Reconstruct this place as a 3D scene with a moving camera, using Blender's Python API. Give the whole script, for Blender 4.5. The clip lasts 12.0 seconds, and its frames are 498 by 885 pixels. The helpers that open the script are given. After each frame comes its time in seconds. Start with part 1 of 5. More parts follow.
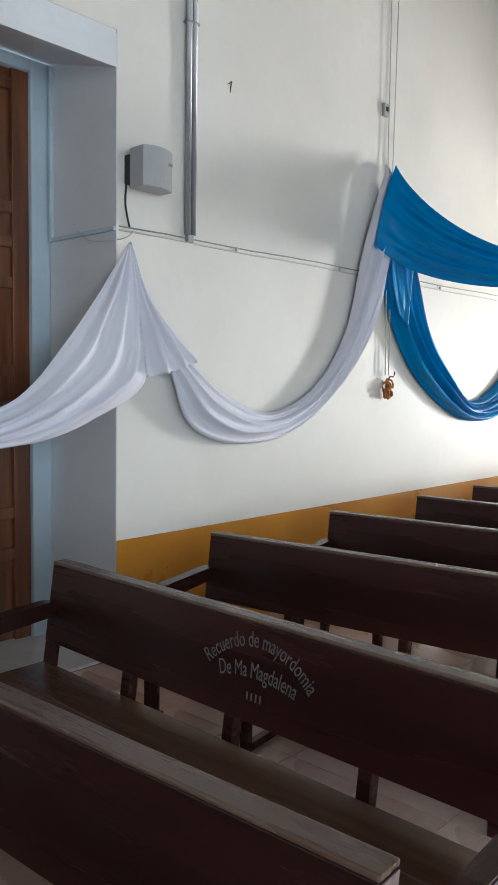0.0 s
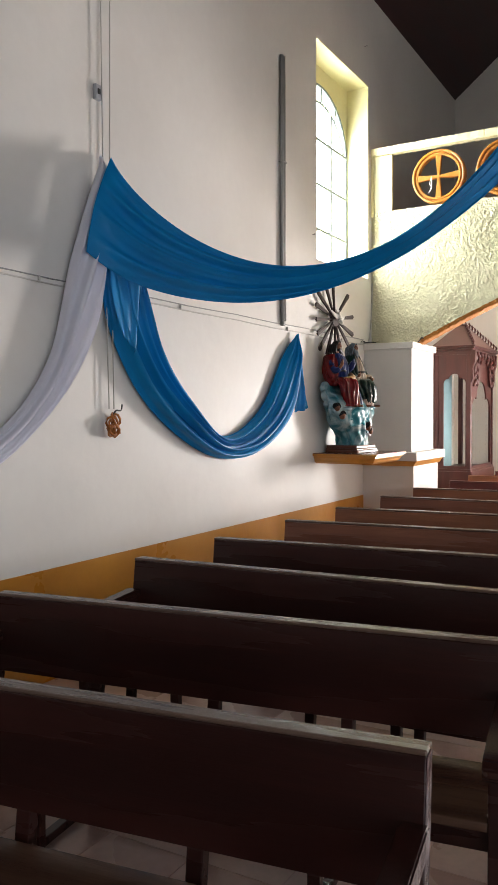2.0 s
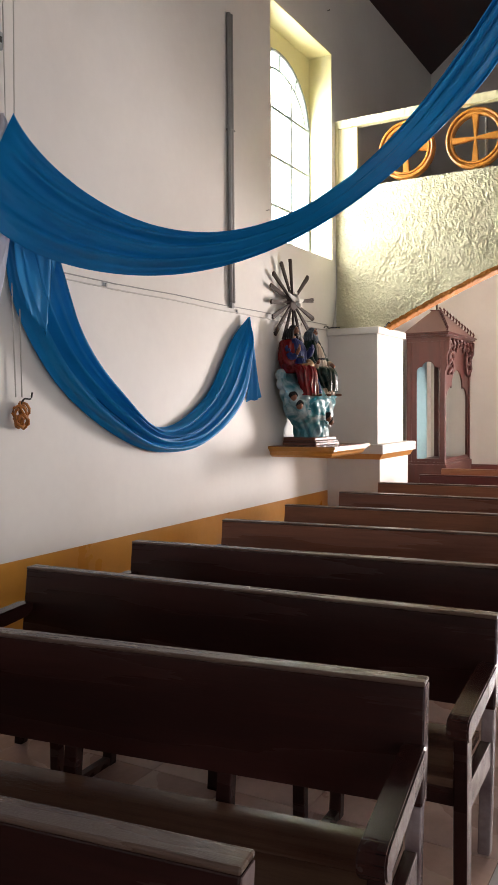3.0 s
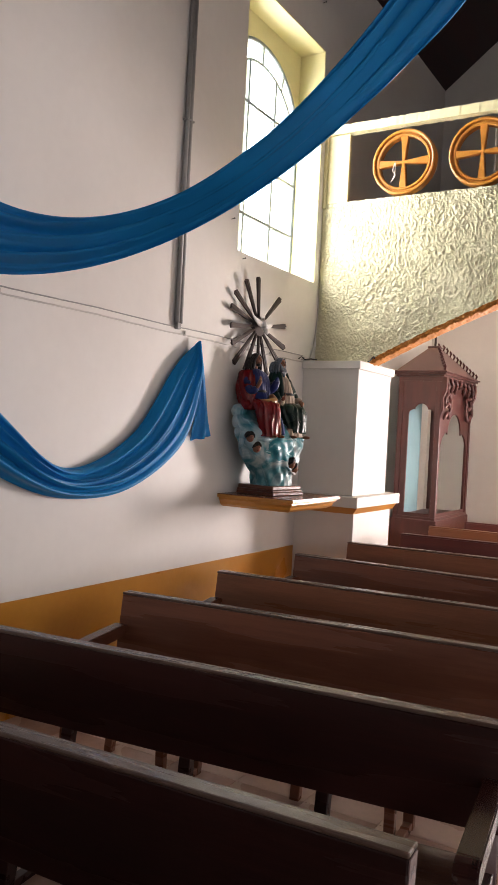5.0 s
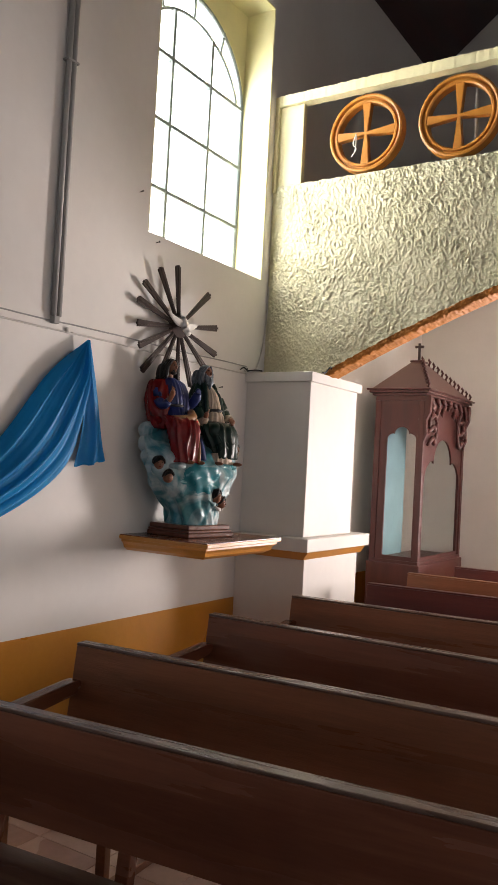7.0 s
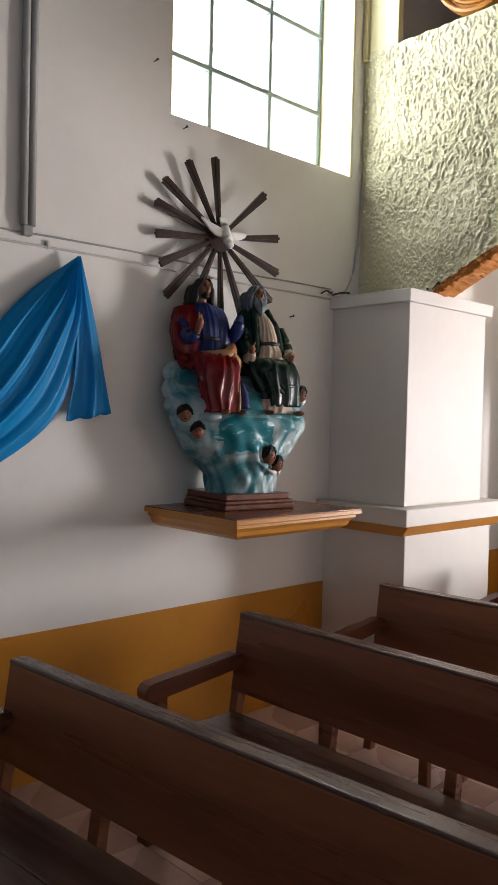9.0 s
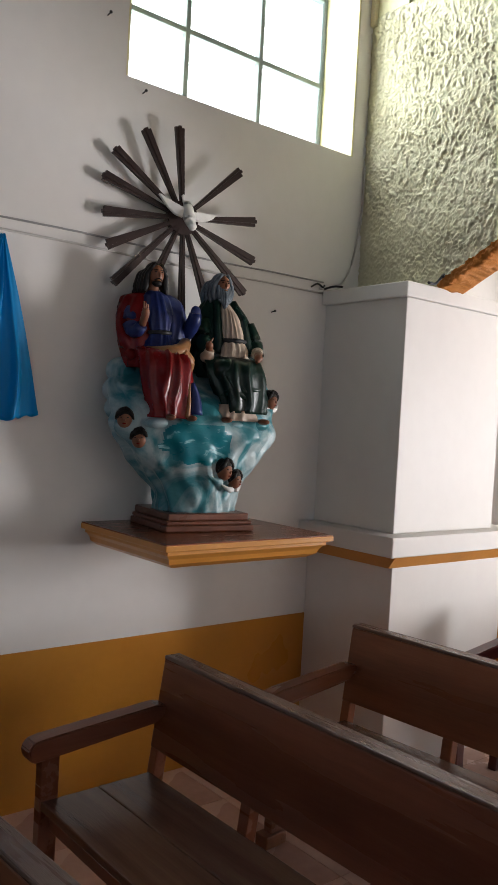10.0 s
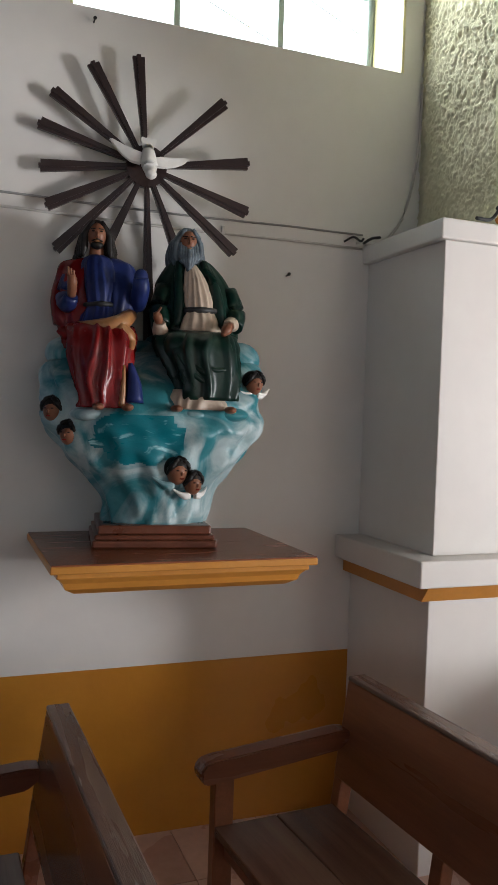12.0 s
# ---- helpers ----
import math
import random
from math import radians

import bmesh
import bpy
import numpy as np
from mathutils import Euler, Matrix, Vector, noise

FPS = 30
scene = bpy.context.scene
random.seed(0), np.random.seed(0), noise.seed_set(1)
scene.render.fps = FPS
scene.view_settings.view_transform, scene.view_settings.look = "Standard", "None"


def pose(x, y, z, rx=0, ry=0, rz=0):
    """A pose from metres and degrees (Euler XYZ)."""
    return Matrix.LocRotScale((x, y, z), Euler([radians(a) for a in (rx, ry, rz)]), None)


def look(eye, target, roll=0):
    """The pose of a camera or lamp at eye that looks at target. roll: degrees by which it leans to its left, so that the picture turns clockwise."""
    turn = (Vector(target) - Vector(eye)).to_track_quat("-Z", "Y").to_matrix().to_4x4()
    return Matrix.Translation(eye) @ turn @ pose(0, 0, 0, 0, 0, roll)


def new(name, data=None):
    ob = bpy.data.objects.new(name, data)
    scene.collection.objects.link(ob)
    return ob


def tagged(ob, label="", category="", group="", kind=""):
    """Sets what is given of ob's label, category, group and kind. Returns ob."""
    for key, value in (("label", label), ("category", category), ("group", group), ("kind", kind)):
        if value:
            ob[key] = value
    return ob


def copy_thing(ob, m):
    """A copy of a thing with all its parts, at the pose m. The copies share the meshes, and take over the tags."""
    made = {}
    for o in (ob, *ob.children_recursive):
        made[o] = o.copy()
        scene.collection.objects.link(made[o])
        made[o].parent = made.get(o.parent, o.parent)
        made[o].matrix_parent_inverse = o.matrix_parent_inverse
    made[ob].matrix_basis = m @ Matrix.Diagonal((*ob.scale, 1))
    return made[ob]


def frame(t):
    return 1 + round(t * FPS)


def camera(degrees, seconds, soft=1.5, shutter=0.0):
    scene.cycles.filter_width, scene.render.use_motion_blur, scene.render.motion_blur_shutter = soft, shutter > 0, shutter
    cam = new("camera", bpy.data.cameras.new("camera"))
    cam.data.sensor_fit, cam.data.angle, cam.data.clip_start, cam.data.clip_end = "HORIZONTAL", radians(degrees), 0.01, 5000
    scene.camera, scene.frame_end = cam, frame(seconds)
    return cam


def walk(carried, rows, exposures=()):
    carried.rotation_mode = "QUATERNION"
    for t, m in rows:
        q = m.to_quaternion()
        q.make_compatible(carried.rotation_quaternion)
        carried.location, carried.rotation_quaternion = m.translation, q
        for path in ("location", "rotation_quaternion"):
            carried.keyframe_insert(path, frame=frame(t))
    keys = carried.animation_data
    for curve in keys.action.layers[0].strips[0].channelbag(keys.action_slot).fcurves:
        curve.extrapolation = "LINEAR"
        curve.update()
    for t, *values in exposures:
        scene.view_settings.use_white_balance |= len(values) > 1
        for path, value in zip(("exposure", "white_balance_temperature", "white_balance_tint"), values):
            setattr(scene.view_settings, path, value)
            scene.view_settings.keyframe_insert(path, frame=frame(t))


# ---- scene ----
cam = camera(34.5, 12.0, 1.1)
PATH = [
    (0, (3.62, -1.486, 1.609), (2.272, -0.016, 1.459), 0.8),
    (0.5, (3.614, -1.162, 1.637), (2.387, 0.413, 1.514), 0.6),
    (1, (3.632, -0.838, 1.648), (2.443, 0.768, 1.567), -0.1),
    (1.5, (3.57, -0.504, 1.633), (2.518, 1.195, 1.557), -0.0),
    (2, (3.513, -0.157, 1.63), (2.519, 1.578, 1.563), -0.3),
    (2.5, (3.52, 0.187, 1.608), (2.567, 1.943, 1.528), -0.1),
    (3, (3.605, 0.546, 1.601), (2.621, 2.285, 1.516), -0.5),
    (3.5, (3.504, 0.834, 1.655), (2.582, 2.606, 1.558), 1.9),
    (5.5, (3.505, 2.212, 1.73), (2.472, 3.924, 1.748), 3.3),
    (6, (3.464, 2.636, 1.722), (2.436, 4.352, 1.771), 3.7),
    (6.5, (3.455, 2.988, 1.716), (2.41, 4.693, 1.776), 3.4),
    (8.5, (3.319, 4.503, 1.7), (2.015, 6.019, 1.677), 2.1),
    (9, (3.295, 4.871, 1.688), (1.846, 6.248, 1.631), 1.4),
    (9.5, (3.27, 5.234, 1.678), (1.758, 6.542, 1.626), 1.4),
    (10, (3.21, 5.621, 1.715), (1.654, 6.876, 1.668), 3.2),
    (10.5, (3.202, 5.966, 1.695), (1.571, 7.124, 1.664), 2.1),
    (11, (3.203, 6.311, 1.718), (1.499, 7.358, 1.673), 2.1),
    (11.5, (3.128, 6.671, 1.716), (1.37, 7.622, 1.664), 2.8),
    (12, (3.119, 6.969, 1.709), (1.253, 7.686, 1.642), 1.9),
]
EXPOSURES = [(0.0, 0.82, 6080, 4), (0.5, 0.42, 6300, 8), (1.5, 0.31, 6500, 11), (3.5, 0.13, 6800, 18), (5.5, -0.08, 6850, 20), (6.5, -0.32, 6850, 19), (8.5, -0.45, 6450, 15), (9.5, -0.68, 6230, 13), (12.0, -0.76, 6060, 10)]
walk(cam, [(t, look(eye, target, roll)) for t, eye, target, roll in PATH], EXPOSURES)

# ---------------------------------------------------------------- plan (metres)
NAVE = 7.6          # width of the nave, side wall at x = 0
RIDGE = NAVE / 2
EAVE = 6.56
SLOPE = 0.80
Y_ALTAR, Y_END = -7.0, 12.54
DADO = 0.692
ARCH_Y = 8.945      # face of the textured screen arch
WALL_T = 0.72
WIN_Y0, WIN_Y1, WIN_Z0, WIN_Z1 = 7.39, 8.84, 3.235, 5.49
GLASS_X = -0.27
DOOR_Y0, DOOR_Y1, DOOR_Z = -0.55, 1.35, 3.32

# ---------------------------------------------------------------- light
world = bpy.data.worlds.new("sky")
scene.world = world
world.use_nodes = True
wn = world.node_tree.nodes
sky = wn.new("ShaderNodeTexSky")
sky.sky_type = "NISHITA"
sky.sun_disc = False
sky.sun_elevation, sky.sun_rotation = radians(48), radians(200)
world.node_tree.links.new(sky.outputs[0], wn["Background"].inputs[0])
wn["Background"].inputs[1].default_value = 0.15


def sky_window(name, x, y, z, rz, w, h, watts, colour):
    """Daylight standing in an opening; it shines along its local -z."""
    data = bpy.data.lights.new(name, "AREA")
    data.shape, data.size, data.size_y, data.energy, data.color = "RECTANGLE", w, h, watts, colour
    ob = new(name, data)
    ob.matrix_world = pose(x, y, z, 90, 0, rz)
    return ob


sun_data = bpy.data.lights.new("sun", "SUN")
sun_data.energy, sun_data.angle, sun_data.color = 2.5, radians(0.6), (1.0, 0.95, 0.87)
sun = new("sun", sun_data)
sun.matrix_world = look((0, 0, 30), (0.5, 20, 0))
# left window, entrance door; the facing and altar-side windows are unseen, added fill
sky_window("daylight_side_window", -0.5, (WIN_Y0 + WIN_Y1) / 2, 4.3, -90, 1.5, 2.3, 135, (0.97, 1.0, 0.96))
sky_window("daylight_entrance", 3.7, Y_END + 0.25, 1.15, 180, 1.0, 2.1, 620, (1.0, 0.96, 0.92))
sky_window("fill_opposite_window", NAVE + 0.45, 8.1, 4.3, 90, 1.4, 2.2, 6, (0.97, 0.98, 1.0))
sky_window("fill_opposite_window", NAVE + 0.45, 0.5, 4.3, 90, 1.4, 2.2, 16, (0.93, 0.96, 1.0))
sky_window("daylight_opposite_door", NAVE + 0.45, 2.4, 1.25, 90, 1.8, 2.3, 62, (0.88, 0.94, 1.0))
sky_window("daylight_altar_door", NAVE + 0.45, -3.0, 1.6, 90, 1.8, 3.0, 150, (0.80, 0.91, 1.0))
# Unseen porch door, added to brighten and warm the wall beyond the arch.
sky_window("fill_porch_door", NAVE + 0.45, 11.0, 1.4, 90, 1.5, 2.6, 34, (1.0, 0.87, 0.75))

# ---------------------------------------------------------------- materials


def mat(name, base, rough=0.5, metal=0.0, vary=0.12, scale=6.0, fine=60.0, bump=0.15, bump_scale=80.0, stretch=(1, 1, 1),
        second=None, swirl=0.0, mix_lo=0.4, mix_hi=0.65, spec=0.5, coat=0.0, sheen=0.0, per_object=0.0, rough_vary=0.1, dist=0.004):
    """A paint, wood or plaster: a base colour broken at two scales, with fine relief."""
    m = bpy.data.materials.new(name)
    m.use_nodes = True
    nt = m.node_tree
    n, l = nt.nodes, nt.links
    b = n["Principled BSDF"]
    co = n.new("ShaderNodeTexCoord")
    mp = n.new("ShaderNodeMapping")
    mp.inputs["Scale"].default_value = stretch
    l.new(co.outputs["Object"], mp.inputs[0])
    big, small = n.new("ShaderNodeTexNoise"), n.new("ShaderNodeTexNoise")
    for tex, s, d in ((big, scale, 5), (small, fine, 6)):
        tex.inputs["Scale"].default_value, tex.inputs["Detail"].default_value = s, d
        tex.inputs["Distortion"].default_value = swirl
        l.new(mp.outputs[0], tex.inputs["Vector"])
    other = second or tuple(c * 0.62 for c in base)
    ramp = n.new("ShaderNodeValToRGB")
    ramp.color_ramp.elements[0].position, ramp.color_ramp.elements[1].position = mix_lo, mix_hi
    ramp.color_ramp.elements[0].color, ramp.color_ramp.elements[1].color = (*other, 1), (*base, 1)
    l.new(big.outputs["Fac"], ramp.inputs[0])
    mixb = n.new("ShaderNodeMix")
    mixb.data_type = "RGBA"
    mixb.inputs["Factor"].default_value = min(1.0, vary * 4) if not second else 1.0
    mixb.inputs["A"].default_value = (*base, 1)
    l.new(ramp.outputs[0], mixb.inputs["B"])
    val = n.new("ShaderNodeMapRange")
    val.inputs["To Min"].default_value, val.inputs["To Max"].default_value = 1 - vary, 1 + vary
    l.new(small.outputs["Fac"], val.inputs[0])
    hsv = n.new("ShaderNodeHueSaturation")
    l.new(mixb.outputs["Result"], hsv.inputs["Color"])
    if per_object:
        info = n.new("ShaderNodeObjectInfo")
        rnd = n.new("ShaderNodeMapRange")
        rnd.inputs["To Min"].default_value, rnd.inputs["To Max"].default_value = 1 - per_object, 1 + per_object
        l.new(info.outputs["Random"], rnd.inputs[0])
        mul = n.new("ShaderNodeMath")
        mul.operation = "MULTIPLY"
        l.new(val.outputs[0], mul.inputs[0])
        l.new(rnd.outputs[0], mul.inputs[1])
        l.new(mul.outputs[0], hsv.inputs["Value"])
    else:
        l.new(val.outputs[0], hsv.inputs["Value"])
    l.new(hsv.outputs[0], b.inputs["Base Color"])
    rr = n.new("ShaderNodeMapRange")
    rr.inputs["To Min"].default_value, rr.inputs["To Max"].default_value = max(0.03, rough - rough_vary), min(1, rough + rough_vary)
    l.new(big.outputs["Fac"], rr.inputs[0])
    l.new(rr.outputs[0], b.inputs["Roughness"])
    b.inputs["Metallic"].default_value = metal
    b.inputs["Specular IOR Level"].default_value = spec
    b.inputs["Coat Weight"].default_value = coat
    b.inputs["Coat Roughness"].default_value = 0.15
    b.inputs["Sheen Weight"].default_value = sheen
    if bump:
        bn = n.new("ShaderNodeTexNoise")
        bn.inputs["Scale"].default_value, bn.inputs["Detail"].default_value = bump_scale, 4
        l.new(mp.outputs[0], bn.inputs["Vector"])
        bp = n.new("ShaderNodeBump")
        bp.inputs["Strength"].default_value, bp.inputs["Distance"].default_value = bump, dist
        l.new(bn.outputs["Fac"], bp.inputs["Height"])
        l.new(bp.outputs[0], b.inputs["Normal"])
    return m


M = {}
M["white"] = mat("white_wall_paint", (0.74, 0.72, 0.685), 0.50, spec=0.30, vary=0.03, scale=0.9, fine=14, bump=0.17, bump_scale=7, dist=0.012, second=(0.69, 0.665, 0.63), mix_lo=0.35, mix_hi=0.6)
M["grey_reveal"] = mat("cool_white_reveal_paint", (0.68, 0.71, 0.75), 0.5, vary=0.04, scale=1.5, fine=20, bump=0.3, bump_scale=9, dist=0.01)
M["ochre"] = mat("ochre_dado_paint", (0.52, 0.228, 0.022), 0.30, vary=0.06, scale=1.6, fine=25, bump=0.3, bump_scale=9, dist=0.01, second=(0.46, 0.19, 0.02))
M["cream"] = mat("cream_yellow_paint", (0.74, 0.68, 0.42), 0.5, vary=0.05, scale=2.5, fine=30, bump=0.4, bump_scale=30)
M["reveal_yellow"] = mat("pale_yellow_reveal_paint", (0.78, 0.72, 0.42), 0.45, vary=0.04, scale=2.5, fine=30, bump=0.3, bump_scale=20)
M["stucco"] = mat("rough_cream_stucco", (0.70, 0.66, 0.46), 0.72, vary=0.06, scale=3, fine=40, bump=0.5, bump_scale=60, second=(0.62, 0.58, 0.40))
M["orange_stucco"] = mat("rough_orange_stucco", (0.50, 0.185, 0.024), 0.7, vary=0.1, scale=6, fine=50, bump=0.5, bump_scale=70)
M["wheel"] = mat("ochre_wheel_paint", (0.49, 0.195, 0.028), 0.4, vary=0.06, scale=8, fine=50, bump=0.25, bump_scale=40)
# pew, pew_maroon, pew_brown: tints of one wood, light and shade in the colour.
M["pew"] = mat("shaded_pew_wood", (0.040, 0.0120, 0.0095), 0.27, spec=0.26, vary=0.14, scale=2.2, fine=30, bump=0.09, bump_scale=50, stretch=(0.35, 5, 5), second=(0.026, 0.0090, 0.0075), per_object=0.25)
M["pew_maroon"] = mat("half_lit_maroon_pew_wood", (0.255, 0.097, 0.054), 0.27, spec=0.38, vary=0.15, scale=2.2, fine=30, bump=0.10, bump_scale=50, stretch=(0.35, 5, 5), second=(0.155, 0.055, 0.031), per_object=0.12, rough_vary=0.14)
# Top edges: wear, plus the light along them painted in as a paler tone.
M["pew_edge"] = mat("worn_lit_pew_edge", (0.125, 0.076, 0.055), 0.28, vary=0.14, scale=5, fine=60, bump=0.25, bump_scale=70, stretch=(0.5, 6, 6), second=(0.10, 0.054, 0.038), mix_lo=0.35, mix_hi=0.6)
M["pew_seat"] = mat("worn_brown_pew_seat", (0.145, 0.078, 0.048), 0.19, vary=0.2, scale=2.5, fine=34, bump=0.2, bump_scale=50, stretch=(0.35, 5, 5), second=(0.085, 0.036, 0.024), mix_lo=0.36, mix_hi=0.66, per_object=0.15)
# Pew ends: sheen from the bright aisle, painted into the colour.
M["pew_end"] = mat("sheen_painted_pew_end", (0.40, 0.32, 0.31), 0.16, vary=0.2, scale=6, fine=50, bump=0.2, bump_scale=60, second=(0.20, 0.13, 0.125))
M["pew_red"] = mat("red_stained_pew_wood", (0.11, 0.020, 0.016), 0.35, vary=0.2, scale=2.2, fine=30, bump=0.18, bump_scale=50, stretch=(0.35, 5, 5), second=(0.07, 0.012, 0.012), per_object=0.2)
# Pews by the statue share it, paled for light; the benches are this brown.
M["pew_brown"] = mat("brown_bench_and_lit_pew_wood", (0.265, 0.104, 0.050), 0.30, spec=0.38, vary=0.2, scale=2.2, fine=30, bump=0.18, bump_scale=50, stretch=(0.35, 5, 5))
M["door_wood"] = mat("varnished_brown_door_wood", (0.19, 0.062, 0.022), 0.32, vary=0.25, scale=3, fine=30, bump=0.25, bump_scale=50, stretch=(6, 6, 0.4), second=(0.095, 0.032, 0.013))
M["roof_wood"] = mat("dark_red_ceiling_boards", (0.045, 0.011, 0.012), 0.5, vary=0.2, scale=1.5, fine=20, bump=0.2, bump_scale=30, stretch=(4, 0.5, 4), second=(0.025, 0.007, 0.009))
M["cabinet"] = mat("maroon_cabinet_wood", (0.088, 0.021, 0.018), 0.36, vary=0.15, scale=4, fine=40, bump=0.2, bump_scale=60, stretch=(5, 5, 0.6))
# Roof slopes: the cabinet colour paled for the light that falls on them.
M["cabinet_roof"] = mat("lit_brown_cabinet_roof", (0.14, 0.072, 0.058), 0.45, vary=0.12, scale=4, fine=40, bump=0.2, bump_scale=60)
M["teal_cloth"] = mat("pale_blue_case_lining", (0.22, 0.36, 0.40), 0.7, vary=0.06, scale=5, fine=30, bump=0.2, bump_scale=30)
M["floor"] = mat("worn_terracotta_floor", (0.62, 0.43, 0.36), 0.28, vary=0.14, scale=2.2, fine=26, bump=0.2, bump_scale=25, second=(0.53, 0.35, 0.285), per_object=0.04)
M["aisle"] = mat("worn_grey_aisle_tile", (0.72, 0.69, 0.68), 0.20, vary=0.1, scale=2.2, fine=26, bump=0.15, bump_scale=25, second=(0.63, 0.60, 0.58), per_object=0.05)
M["grout"] = mat("dark_grout", (0.22, 0.12, 0.085), 0.8, vary=0.1)
M["white_cloth"] = mat("white_satin_cloth", (0.84, 0.83, 0.92), 0.5, vary=0.02, scale=3, fine=200, bump=0.1, bump_scale=400, sheen=0.25, dist=0.001)
M["blue_cloth"] = mat("blue_satin_cloth", (0.001, 0.275, 0.63), 0.40, vary=0.04, scale=3, fine=200, bump=0.1, bump_scale=400, spec=0.24, second=(0.001, 0.235, 0.55), dist=0.001)
M["metal"] = mat("galvanised_steel", (0.40, 0.41, 0.43), 0.46, metal=0.6, vary=0.12, scale=6, fine=60, bump=0.1, bump_scale=40)
M["grey_plastic"] = mat("grey_plastic", (0.42, 0.43, 0.45), 0.45, vary=0.03, bump=0.05)
M["grey_dark"] = mat("dull_grey_trunking", (0.34, 0.335, 0.32), 0.5, vary=0.1, scale=4, bump=0.1)
M["cable_white"] = mat("painted_cable", (0.60, 0.57, 0.53), 0.5, vary=0.05, bump=0.1)
M["black"] = mat("black_rubber", (0.02, 0.02, 0.02), 0.5, vary=0.05, bump=0.05)
M["window_frame"] = mat("grey_green_window_steel", (0.30, 0.36, 0.36), 0.45, vary=0.08, scale=8, bump=0.1)
M["frame_blue"] = mat("pale_blue_door_frame", (0.50, 0.60, 0.68), 0.45, vary=0.06, scale=4, bump=0.15)
M["shelf"] = mat("ochre_shelf_paint", (0.61, 0.265, 0.045), 0.33, vary=0.07, scale=6, fine=40, bump=0.15, bump_scale=50)
M["shelf_top"] = mat("reddish_brown_shelf_top", (0.24, 0.075, 0.03), 0.25, vary=0.12, scale=5, fine=40, bump=0.12, bump_scale=60, stretch=(5, 0.6, 5))
M["ray_wood"] = mat("dark_gilded_ray_wood", (0.045, 0.026, 0.023), 0.34, vary=0.2, scale=8, bump=0.2, metal=0.25)
M["dove"] = mat("dove_white_paint", (0.76, 0.74, 0.70), 0.45, vary=0.05, scale=20, bump=0.1)
M["amber"] = mat("amber_rope", (0.50, 0.17, 0.03), 0.35, vary=0.2, scale=30, bump=0.3)
M["skin"] = mat("painted_plaster_skin", (0.23, 0.095, 0.052), 0.35, spec=0.28, vary=0.08, scale=20, bump=0.1)
M["hair"] = mat("painted_dark_hair", (0.010, 0.007, 0.006), 0.45, spec=0.28, vary=0.3, scale=25, bump=0.5, bump_scale=90)
M["grey_hair"] = mat("painted_grey_hair", (0.135, 0.17, 0.20), 0.4, spec=0.28, vary=0.3, scale=25, bump=0.5, bump_scale=90)
M["robe_blue"] = mat("glossy_blue_robe", (0.017, 0.030, 0.135), 0.34, spec=0.28, vary=0.2, scale=9, bump=0.3, bump_scale=14, dist=0.010)
M["robe_red"] = mat("glossy_red_robe", (0.20, 0.007, 0.008), 0.24, spec=0.28, vary=0.25, scale=9, bump=0.3, bump_scale=14, dist=0.010)
M["robe_green"] = mat("glossy_dark_green_robe", (0.005, 0.026, 0.019), 0.30, spec=0.28, vary=0.25, scale=9, bump=0.3, bump_scale=14, dist=0.010)
M["robe_cream"] = mat("cream_tunic", (0.55, 0.44, 0.34), 0.4, vary=0.1, scale=12, bump=0.4, bump_scale=30)
M["robe_gold"] = mat("tan_sash", (0.38, 0.17, 0.06), 0.35, vary=0.15, scale=12, bump=0.3, bump_scale=30)
M["cloud"] = mat("painted_teal_cloud", (0.37, 0.46, 0.47), 0.34, spec=0.28, vary=0.12, scale=4.6, fine=30, bump=0.5, bump_scale=12, second=(0.035, 0.185, 0.215), swirl=1.6, mix_lo=0.42, mix_hi=0.64, dist=0.015)
M["globe"] = mat("painted_teal_globe", (0.30, 0.55, 0.58), 0.3, spec=0.28, vary=0.1, scale=6.0, fine=40, bump=0.15, second=(0.006, 0.16, 0.20), swirl=1.4, mix_lo=0.55, mix_hi=0.64, stretch=(1, 1, 3))
M["plinth"] = mat("brown_plinth_paint", (0.16, 0.050, 0.025), 0.3, vary=0.2, scale=9, bump=0.2)
M["lettering"] = mat("faded_silver_lettering", (0.16, 0.14, 0.135), 0.55, vary=0.2, scale=30, bump=0.1)
M["frame_dark"] = mat("dark_iron", (0.04, 0.04, 0.045), 0.5, vary=0.1)
M["ground"] = mat("dusty_ground", (0.30, 0.25, 0.20), 0.9, vary=0.15, scale=0.6, fine=8, bump=0.3, bump_scale=4)


def let_light_through(m, colour, share):
    """Thin cloth: part of the light that falls on its back comes through."""
    nt = m.node_tree
    out, body = nt.nodes["Material Output"], nt.nodes["Principled BSDF"]
    thin, both = nt.nodes.new("ShaderNodeBsdfTranslucent"), nt.nodes.new("ShaderNodeMixShader")
    thin.inputs["Color"].default_value = (*colour, 1)
    both.inputs[0].default_value = share
    nt.links.new(body.outputs[0], both.inputs[1])
    nt.links.new(thin.outputs[0], both.inputs[2])
    nt.links.new(both.outputs[0], out.inputs[0])


let_light_through(M["blue_cloth"], (0.001, 0.33, 0.72), 0.18)
let_light_through(M["white_cloth"], (0.80, 0.80, 0.90), 0.18)


def glass_material():
    m = bpy.data.materials.new("window_glass")
    m.use_nodes = True
    b = m.node_tree.nodes["Principled BSDF"]
    b.inputs["Base Color"].default_value = (0.95, 0.99, 0.98, 1)
    b.inputs["Roughness"].default_value = 0.03
    b.inputs["Transmission Weight"].default_value = 1.0
    b.inputs["IOR"].default_value = 1.02
    return m


M["glass"] = glass_material()

# ---------------------------------------------------------------- mesh helpers


